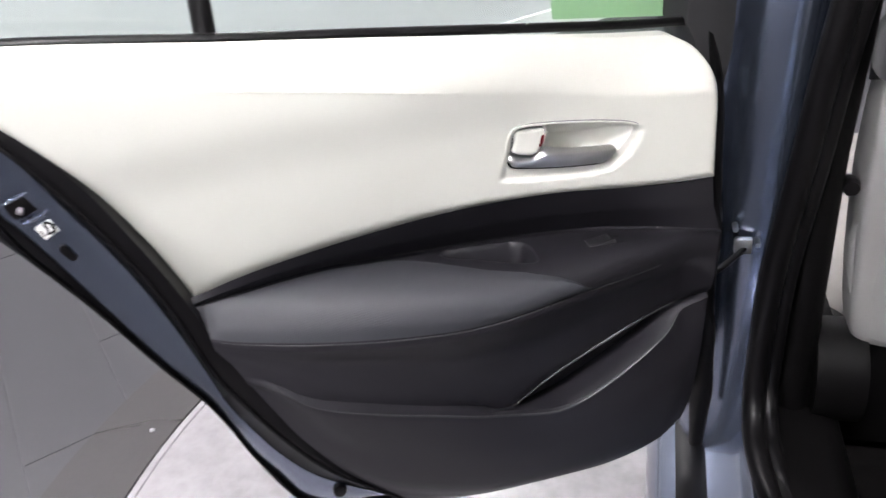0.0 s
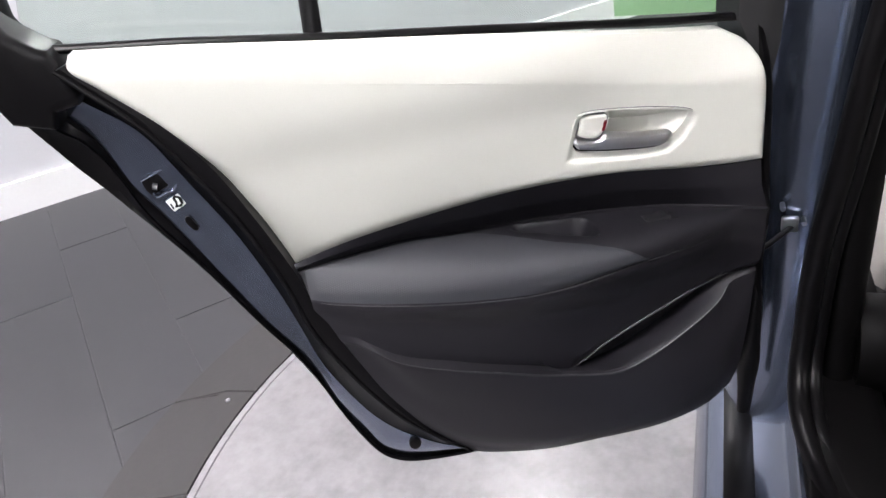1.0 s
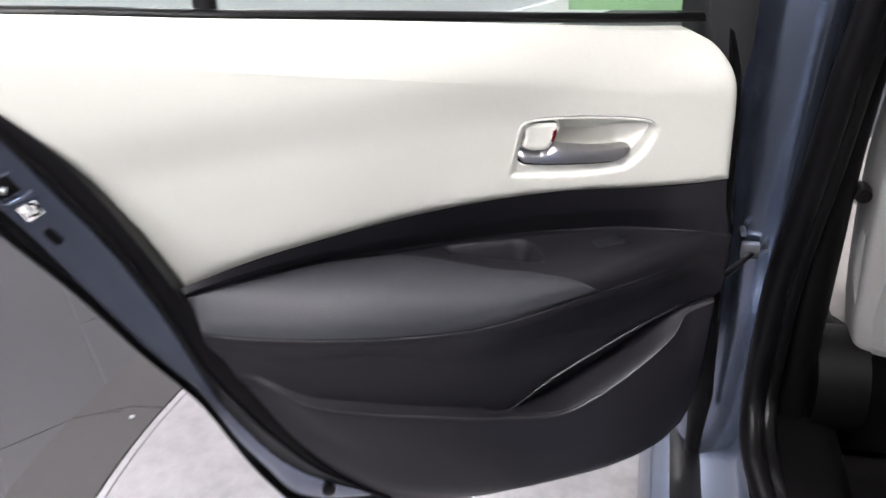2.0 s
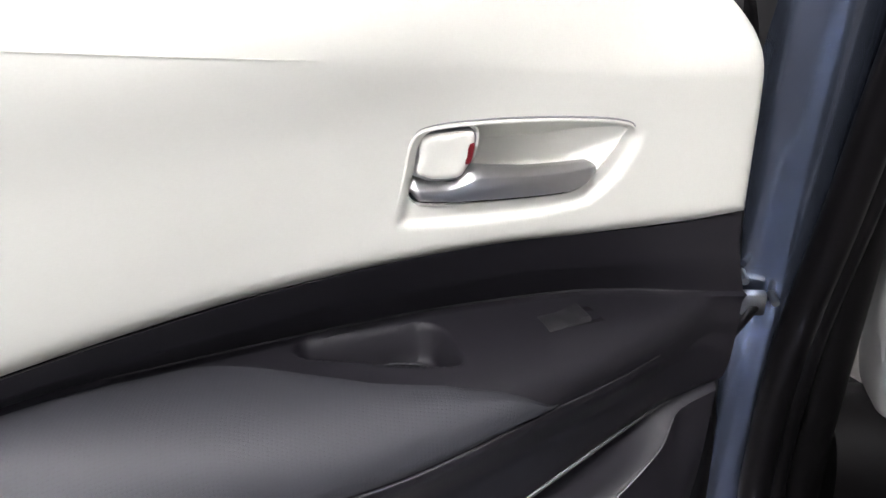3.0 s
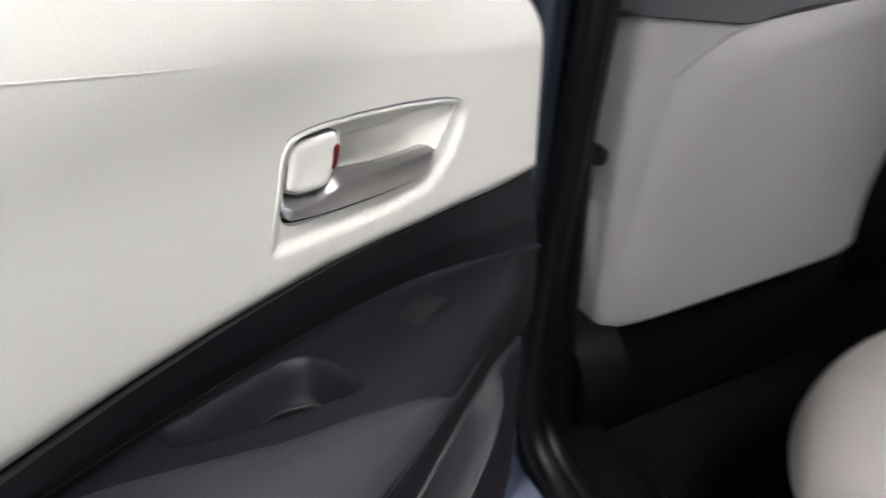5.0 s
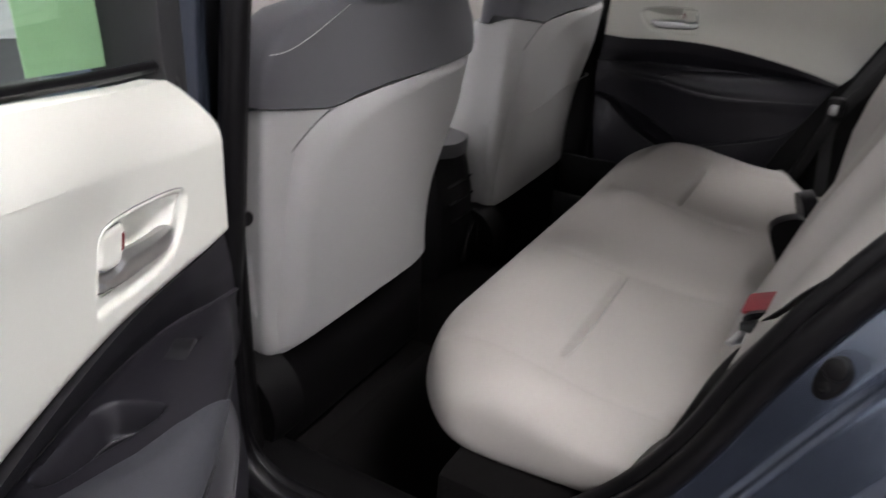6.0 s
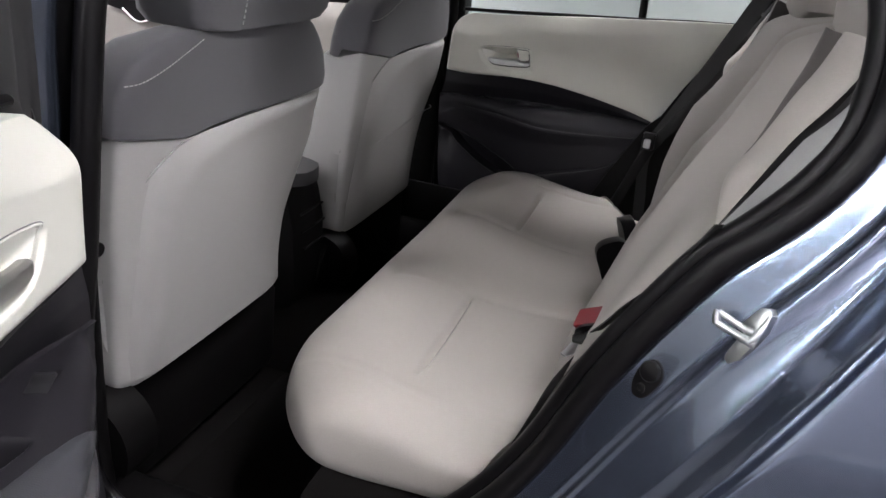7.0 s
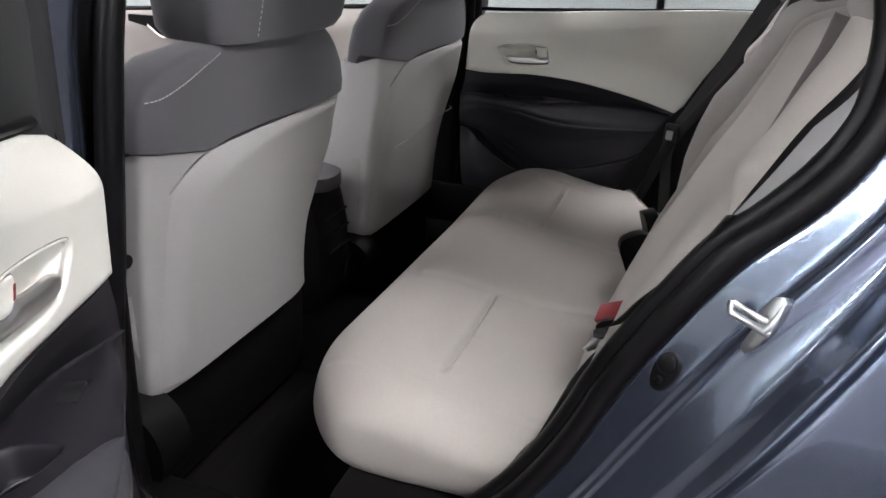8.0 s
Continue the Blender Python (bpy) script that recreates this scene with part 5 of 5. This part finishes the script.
        for y, z in row:
            edge_y = abs((y - 0.475) / 0.255)
            drop = 0.035 * max(0, edge_y - 0.72) ** 2 / 0.078 * 1.25
            out.append((back_x(z) + bump_p - drop, y, z + rise * min(1, (z - 0.48) / 0.35)))
        rows_p.append(out)
    sheet("pocket_panel", f(np.transpose(np.array(rows_p), (1, 0, 2))), (-0.02, 0, 0), M_SEATBACK, seat, "light vinyl map pocket panel")
    seam = [(back_x(z) + 0.0012 - 0.035 * max(0, abs((y - 0.475) / 0.255) - 0.72) ** 2 / 0.078 * 1.25, y - 0.0012, z + rise * min(1, (z - 0.48) / 0.35)) for y, z in arc[26:64:3]]
    tube("pocket_seam", f(seam), [0.0006, 0.0014, 0.0014, 0.0012, 0.0005], M_SIDE, seat, "grey seam round the map pocket panel", sides=6, n=50)
    if rise:
        cr = curve([(0.30, 0.668), (0.40, 0.672), (0.52, 0.684), (0.64, 0.690), (0.70, 0.688)], 30)
        tube("pocket_seam", f([(back_x(z) + 0.0125 - 0.035 * max(0, abs((y - 0.475) / 0.255) - 0.72) ** 2 / 0.078 * 1.25, y, z + 0.014) for y, z in cr]), 0.0009, M_SEATBACK, seat, "stitched seam of the pocket", sides=6)
    st = curve([(0.224, 0.916), (0.245, 0.919), (0.28, 0.931), (0.317, 0.947), (0.349, 0.961)], 26)
    for k in range(25):
        a, b = st[k], st[k] * 0.35 + st[k + 1] * 0.65
        tube("stitch", f([on_upper(*a, 0.0004), on_upper(*b, 0.0004)]), 0.0007, M_THREAD, seat, "", sides=5, n=3)
    # headrest
    hr = [(0.968, 0.36, 0.62, 0.09), (0.972, 0.335, 0.66, 0.115), (0.985, 0.325, 0.682, 0.125), (1.02, 0.318, 0.690, 0.13), (1.08, 0.322, 0.684, 0.13), (1.13, 0.335, 0.668, 0.12), (1.16, 0.37, 0.63, 0.09), (1.168, 0.42, 0.58, 0.05)]
    loft("headrest", [ring(z, a, b, d, 0, 0.012) for z, a, b, d in hr], M_GREY, seat, "charcoal fabric headrest")
    hs = curve([(0.415, 0.975), (0.420, 1.02), (0.418, 1.08), (0.41, 1.13)], 22)
    for k in range(21):
        a, b = hs[k], hs[k] * 0.35 + hs[k + 1] * 0.65
        tube("stitch", f([(back_x(a[1]) + 0.0125, a[0], a[1] + rise), (back_x(b[1]) + 0.0125, b[0], b[1] + rise)]), 0.0007, M_THREAD, seat, "", sides=5, n=3)
    for y in (0.44, 0.56):
        tube("headrest_post", f([(-0.05, y, 0.93), (-0.04, y, 1.02)]), 0.006, M_BASE, seat, "dark headrest post", sides=8)
    # cushion, base and rails
    crings = []
    for x, k in ((-0.62, 0.5), (-0.60, 0.8), (-0.55, 1.0), (-0.35, 1.0), (-0.10, 1.0), (-0.05, 0.9)):
        crings.append(f([(x, 0.485 + 0.245 * k * abs(math.cos(q)) ** 0.5 * np.sign(math.cos(q)), 0.475 + 0.075 * k * abs(math.sin(q)) ** 0.6 * np.sign(math.sin(q))) for q in np.linspace(0, 2 * math.pi, 40, endpoint=False)]))
    loft("cushion", crings, M_BEIGE, seat, "light fabric cushion")
    b0, b1 = f([(-0.55, 0.235, 0.262)])[0], f([(0.0, 0.70, 0.44)])[0]
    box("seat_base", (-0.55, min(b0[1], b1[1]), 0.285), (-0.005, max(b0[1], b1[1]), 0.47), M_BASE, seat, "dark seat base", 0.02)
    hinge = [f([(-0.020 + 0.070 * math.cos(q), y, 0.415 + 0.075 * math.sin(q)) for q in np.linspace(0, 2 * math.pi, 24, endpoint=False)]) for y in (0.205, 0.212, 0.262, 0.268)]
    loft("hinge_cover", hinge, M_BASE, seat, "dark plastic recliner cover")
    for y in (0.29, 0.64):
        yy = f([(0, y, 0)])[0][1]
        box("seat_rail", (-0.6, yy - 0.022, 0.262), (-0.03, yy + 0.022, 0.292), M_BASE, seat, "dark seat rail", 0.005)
    if rise:
        return seat
    kb = f([(0.0, 0.214, 0.712)])[0]
    tube("seat_knob", [(kb[0] - 0.012, kb[1], kb[2]), (kb[0] + 0.018, kb[1], kb[2] + 0.001)], [0.008, 0.011, 0.011, 0.009], M_BLACK, seat, "small black belt guide knob", sides=12)
    return seat


front_seat(0.0, 0.0)
front_seat(0.69, 0.03)

# centre console end between the seats
console = thing("center_console", "black plastic center console end with air vent housing", "console", None)
cs = []
for z, a, b, x in ((0.30, 0.755, 0.915, -0.02), (0.42, 0.755, 0.915, -0.005), (0.54, 0.757, 0.913, -0.010), (0.60, 0.760, 0.910, -0.022), (0.632, 0.762, 0.908, -0.032)):
    cs.append(curve([(x - 0.45, a, z), (x - 0.1, a, z), (x - 0.012, a + 0.004, z), (x, a + 0.03, z), (x, b - 0.03, z), (x - 0.012, b - 0.004, z), (x - 0.1, b, z), (x - 0.45, b, z)], 40, True))
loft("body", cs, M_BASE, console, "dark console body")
lid = curve([(-0.40, 0.752, 0), (-0.08, 0.752, 0), (-0.02, 0.765, 0), (0.000, 0.79, 0), (0.000, 0.825, 0), (-0.010, 0.858, 0), (-0.05, 0.880, 0), (-0.40, 0.890, 0)], 40, True)
loft("armrest_lid", [lid * (0.97, 1, 1) + (0, 0, 0.634), lid + (0, 0, 0.640), lid + (0, 0, 0.654), lid * (0.985, 1, 1) + (-0.002, 0, 0.660)], M_EDGE, console, "grey padded armrest lid")
for z in (0.50, 0.535, 0.57):
    tube("slat", [(0.0 - 0.012 * (z - 0.5) / 0.07, 0.785, z), (0.0 - 0.012 * (z - 0.5) / 0.07, 0.885, z)], 0.0022, M_BLACK, console, "", sides=6)
drum = [np.array([(x, 0.930 + r * math.cos(q), 0.400 + 1.05 * r * math.sin(q)) for q in np.linspace(0, 2 * math.pi, 28, endpoint=False)]) for x, r in ((-0.06, 0.080), (-0.01, 0.080), (0.002, 0.074), (0.006, 0.060), (0.007, 0.03))]
drum2 = thing("recliner_cover", "round dark plastic recliner cover beside the console", "seat cover", None)
loft("cover", drum, M_BASE, drum2)

mat = thing("floor_mat", "black ribbed rubber mat in the rear footwell", "floor mat", None)
box("mat_sheet", (0.02, 0.215, 0.262), (0.34, 0.68, 0.272), M_CARPET, mat, "", 0.004)

# ---- rear bench ----
bench = thing("rear_bench_seat", "light beige fabric rear bench seat with charcoal strips", "car seat", None)


def cushion_ring(y):
    """Section of the cushion at y: closed line in x and z."""
    e = min(y - 0.252, 2 * MID - 0.240 - y) / 0.075
    plan = max(0.0, 1 - min(y - 0.252, 2 * MID - 0.240 - y) / 0.20)
    k = 1.0 if e >= 1 else max(0.0, 1 - (1 - e) ** 2.4) ** (1 / 2.4)
    pts = [(0.240, 0.445), (0.202, 0.468), (0.190, 0.500), (0.200, 0.540), (0.230, 0.562), (0.287, 0.570), (0.37, 0.560), (0.46, 0.548), (0.55, 0.545), (0.66, 0.545), (0.68, 0.50), (0.66, 0.455), (0.45, 0.452)]
    ring = curve([(x, 0, z) for x, z in pts], 260, True)
    side = abs(y - MID)
    cx, cz = 0.44, 0.485 + 0.012 * (1 - k)
    ring[:, 0] = cx + (ring[:, 0] - cx) * (0.80 + 0.20 * k)
    ring[:, 2] = cz + (ring[:, 2] - cz) * (0.25 + 0.75 * k)
    ring[:, 0] += 0.07 * plan ** 2.0 * np.clip((0.55 - ring[:, 0]) / 0.35, 0, 1)
    ring[:, 1] = y
    corner = max(0.434 - y, y - 1.236, 0.0)
    ring[:, 0] = np.minimum(ring[:, 0], 0.66 if corner == 0 else 0.600 - 0.47 * corner)
    up = ring[:, 2] > cz
    x = ring[:, 0]
    # seats sunk a little on both sides, a raised middle
    ring[:, 2] -= up * 0.014 * np.exp(-((side - 0.33) / 0.16) ** 2) * np.exp(-((x - 0.46) / 0.12) ** 2)
    ring[:, 2] += up * 0.009 * min(1.0, max(0.0, (y - 0.95) / 0.25)) * k
    ring[:, 2] -= up * 0.0085 * np.exp(-((x - 0.386) / 0.0034) ** 2) * (1 / (1 + np.exp(-(side - 0.185) / 0.008))) * (1 / (1 + np.exp((side - 0.440) / 0.008)))
    ring[:, 2] -= up * 0.003 * np.exp(-((side - 0.165 - 0.10 * np.clip(0.40 - x, -0.2, 0.2)) / 0.010) ** 2) * (x > 0.25)
    ring[:, 2] -= up * 0.0025 * np.exp(-((side - 0.49) / 0.006) ** 2) * (x > 0.23)
    return ring


ys = np.concatenate([0.252 + 0.075 * np.linspace(0.002, 1, 16) ** 1.5, np.linspace(0.331, 2 * MID - 0.319, 150), 2 * MID - 0.240 - 0.075 * np.linspace(1, 0.002, 16) ** 1.5])
loft("cushion", [cushion_ring(y) for y in ys], M_BEIGE, bench, "light beige seat cushion")


BACK_Z = [0.52, 0.60, 0.66, 0.70, 0.766, 0.828, 0.878, 0.917, 0.972, 1.075]
BACK_NEAR = [0.572, 0.597, 0.616, 0.630, 0.659, 0.686, 0.710, 0.731, 0.755, 0.792]
BACK_FAR = [0.652, 0.660, 0.663, 0.665, 0.678, 0.697, 0.729, 0.746, 0.770, 0.813]
BACK_EDGE = [0.556, 0.583, 0.602, 0.614, 0.634, 0.668, 0.697, 0.714, 0.738, 0.790]


def back_front(y, z):
    """Front face of the backrest; the near half is pulled further forward than the far half."""
    k = min(1.0, max(0.0, (y - 0.74) / 0.20))
    k = k * k * (3 - 2 * k)
    a, b = np.interp(z, BACK_Z, BACK_NEAR), np.interp(z, BACK_Z, BACK_FAR)
    e = min(1.0, max(0.0, (y - 0.29) / 0.12))
    a = np.interp(z, BACK_Z, BACK_EDGE) * (1 - e) + a * e
    return a * (1 - k) + b * k + 0.05 * max(0, (z - 1.02) / 0.1) ** 2


def back_band(name, s0, s1, mat, label, puff, mirror, z0=0.52, z1=1.075, taper=None):
    f = flip if mirror else (lambda r: np.array(r, float))
    g = []
    for t in np.linspace(0, 1, 22):
        col = []
        for v in np.linspace(0, 1, 50):
            z = z0 + (z1 - z0) * v
            a, b = (s0, s1) if taper is None else taper(v)
            y = MID - (a + (b - a) * t)
            roll = max(0.0, (v - 0.9) / 0.1)
            x = back_front(y, z) - puff * (1 - abs(2 * t - 1) ** 3.5) + 0.06 * roll ** 2
            col.append((x, y, z - 0.012 * roll ** 2))
        g.append(col)
    return sheet(name, f(g), (0.06, 0, -0.01), mat, bench, label)


S_A = [(0.742, 0.396, 0.905), (0.727, 0.399, 0.925), (0.738, 0.400, 0.944), (0.751, 0.400, 0.995), (0.760, 0.400, 1.038), (0.766, 0.400, 1.068)]
S_B = [(0.745, 0.388, 0.905), (0.728, 0.378, 0.928), (0.733, 0.366, 0.952), (0.751, 0.360, 1.002), (0.765, 0.360, 1.032), (0.775, 0.360, 1.066)]
S_C = [(0.712, 0.302, 0.880), (0.712, 0.335, 0.918), (0.733, 0.364, 0.952), (0.751, 0.359, 1.002), (0.765, 0.359, 1.032), (0.775, 0.359, 1.066)]
S_D = [(0.712, 0.284, 0.872), (0.712, 0.282, 0.917), (0.730, 0.281, 0.946), (0.756, 0.281, 0.994), (0.775, 0.281, 1.030), (0.793, 0.283, 1.066)]
for mir in (False, True):
    f = (lambda r: flip(r) + np.array([0.03, 0, 0])) if mir else (lambda r: np.array(r, float))
    g = []
    for t in np.linspace(0, 1, 34):
        col = []
        for z in np.linspace(0.52, 1.075, 60):
            outer = 0.537 - 0.100 * min(1, max(0, (z - 0.885) / 0.060))
            y = MID + (1 if mir else -1) * (0.100 + (outer - 0.100) * t)
            roll = max(0.0, (z - 1.02) / 0.055)
            edge = max(0.0, abs(2 * t - 1) - 0.86) / 0.14
            x = back_front(y, z) - 0.020 * (1 - abs(2 * t - 1) ** 4) + 0.012 * edge ** 2 + 0.06 * roll ** 2
            col.append((x, y, z - 0.012 * roll ** 2))
        g.append(col)
    sheet("backrest", np.array(g), (0.06, 0, -0.01), M_BEIGE, bench, "light beige backrest panel")
    cb, ce = curve(S_C, 50), curve(np.array(S_D) + (0.002, 0.003, 0), 50)
    rowsb = []
    for t in np.linspace(0, 1, 14):
        puff = 0.013 * (1 - abs(2 * t - 1) ** 2.6)
        rowsb.append(cb * (1 - t) + ce * t + np.array([-puff, -0.3 * puff, 0.5 * puff]))
    sheet("backrest_bolster", f(np.transpose(np.array(rowsb), (1, 0, 2))), (0.05, 0, -0.01), M_BEIGE, bench, "light outer bolster of the backrest")
    ca, cb2 = curve(S_A, 40), curve(S_B, 40)
    rowsb = [ca * (1 - t) + cb2 * t + np.array([-0.010 + 0.006 * abs(2 * t - 1), -0.003, 0.003]) for t in np.linspace(0, 1, 8)]
    sheet("backrest_strip", f(np.transpose(np.array(rowsb), (1, 0, 2))), (0.03, 0, -0.01), M_STRIP, bench, "brown grey strip in the backrest")
    tube("backrest_seam", f([(0.706, 0.300, 0.872), (0.708, 0.322, 0.905), (0.719, 0.350, 0.930), (0.730, 0.372, 0.948)]), [0.0006, 0.0022, 0.0026, 0.003], M_STRIP, bench, "dark seam beside the bolster", sides=6)
    f = flip if mir else (lambda r: np.array(r, float))
    hr = []
    for z, k in ((1.05, 0.75), (1.065, 0.95), (1.09, 1.0), (1.14, 1.0), (1.17, 0.9), (1.185, 0.6)):
        hr.append(f([(back_front(0.55, 1.02) + 0.075 + 0.05 * k * abs(math.cos(q)) ** 0.6 * np.sign(math.cos(q)), 0.545 + 0.125 * k * abs(math.sin(q)) ** 0.5 * np.sign(math.sin(q)), z) for q in np.linspace(0, 2 * math.pi, 36, endpoint=False)]))
    loft("headrest", hr, M_BEIGE, bench, "light fabric headrest")
back_band("center_back", -0.100, 0.100, M_BEIGE, "light center panel of the backrest", 0.012, False)


# ---- seat belts ----
def buckle(m, red, label):
    b = thing("belt_buckle", label, "belt buckle", m, "seat belt buckles")
    prism("housing", [(p[0], p[1]) for p in curve([(-0.020, -0.035), (-0.024, 0.0), (-0.022, 0.026), (-0.014, 0.034), (0.014, 0.034), (0.022, 0.026), (0.024, 0.0), (0.020, -0.035)], 28, True)], -0.012, 0.012, M_BLACK, b, "", 0.005)
    if red:
        prism("button", [(-0.017, 0.016), (0.017, 0.016), (0.018, 0.036), (-0.018, 0.036)], -0.009, 0.0125, M_RED, b, "red release button", 0.003)
    tube("stalk", [(0.0, 0.0, -0.030), (0.002, 0.0, -0.06), (0.006, 0.004, -0.10)], 0.010, M_BLACK, b, "", sides=8, flat=0.6)
    return b


buckle(Matrix.Translation((0.630, 0.450, 0.642)) @ Matrix.Rotation(radians(-8), 4, "Z") @ Matrix.Rotation(radians(28), 4, "X") @ Matrix.Rotation(radians(-35), 4, "Y") @ Matrix.Scale(1.45, 4), True, "black belt buckle with red button on the seat")
buckle(Matrix.Translation((0.599, 0.880, 0.586)) @ Matrix.Rotation(radians(15), 4, "Z") @ Matrix.Rotation(radians(-25), 4, "Y") @ Matrix.Scale(1.3, 4), False, "black belt buckle lying in the seat fold")
buckle(Matrix.Translation((0.612, 0.985, 0.605)) @ Matrix.Rotation(radians(-70), 4, "Z") @ Matrix.Rotation(radians(20), 4, "X") @ Matrix.Scale(1.15, 4), False, "black belt buckle lying in the seat fold")


def ribbon(name, path, width, across, label, group):
    p = curve(path, 50)
    a = np.array(across, float)
    a /= np.linalg.norm(a)
    g = np.array([[q - a * width / 2, q, q + a * width / 2] for q in p])
    t = thing(name, label, "seat belt", None, group)
    sheet("webbing", g, (0.0016, -0.0006, 0), M_WEB, t)
    return t


b1 = ribbon("seat_belt", [(0.775, 1.36, 1.08), (0.70, 1.385, 0.90), (0.625, 1.40, 0.735), (0.60, 1.40, 0.68), (0.61, 1.385, 0.58), (0.62, 1.37, 0.50)], 0.036, (0.75, -0.35, -0.5), "black seat belt hanging beside the bench", "seat belts")
box("tongue", (0.588, 1.368, 0.695), (0.618, 1.392, 0.735), M_BLACK, b1, "belt tongue", 0.004)
box("tongue_plate", (0.592, 1.360, 0.700), (0.608, 1.370, 0.722), M_ZINC, b1, "zinc tongue plate", 0.003)
b2 = ribbon("seat_belt", [(0.700, 0.247, 0.893), (0.684, 0.252, 0.859), (0.671, 0.258, 0.832), (0.654, 0.266, 0.804), (0.636, 0.274, 0.778), (0.623, 0.282, 0.754), (0.609, 0.288, 0.733)], 0.028, (0.35, 0.85, -0.2), "black seat belt beside the bench", "seat belts")
ribbon("seat_belt", [(0.590, 0.425, 0.628), (0.578, 0.385, 0.618), (0.570, 0.350, 0.605), (0.560, 0.315, 0.585), (0.545, 0.285, 0.555)], 0.070, (0.3, 0.9, 0.1), "black lap belt beside the cushion", "seat belts")
tube("tongue", [(0.586, 0.440, 0.628), (0.580, 0.428, 0.625), (0.572, 0.415, 0.623)], [0.010, 0.008, 0.005], M_ZINC, b2, "zinc belt tongue", sides=8, flat=0.4)
tube("guide", [(0.580, 0.420, 0.648), (0.600, 0.420, 0.654), (0.628, 0.418, 0.675)], [0.008, 0.014, 0.012, 0.008], M_BLACK, b2, "black plastic tongue grip", sides=10, flat=0.6)

# ---- floor tiles near the car ----
tile_me = None
floor_ob = bpy.data.objects["floor"]
for i in range(7):
    for j in range(16):
        if tile_me is None:
            t = box("tile", (-0.6080, -0.1232, -0.011), (0.6080, 0.1232, -0.0), M_TILE, floor_ob, "", 0.0008)
            tile_me = t.data
            for p in tile_me.polygons:
                p.use_smooth = False
        else:
            t = new("tile", tile_me)
            t.parent = floor_ob
        t.matrix_basis = Matrix.Translation((-2.05 + 1.22 * i - 0.41 * (j % 3), -2.03 + 0.25 * j, -0.0100))
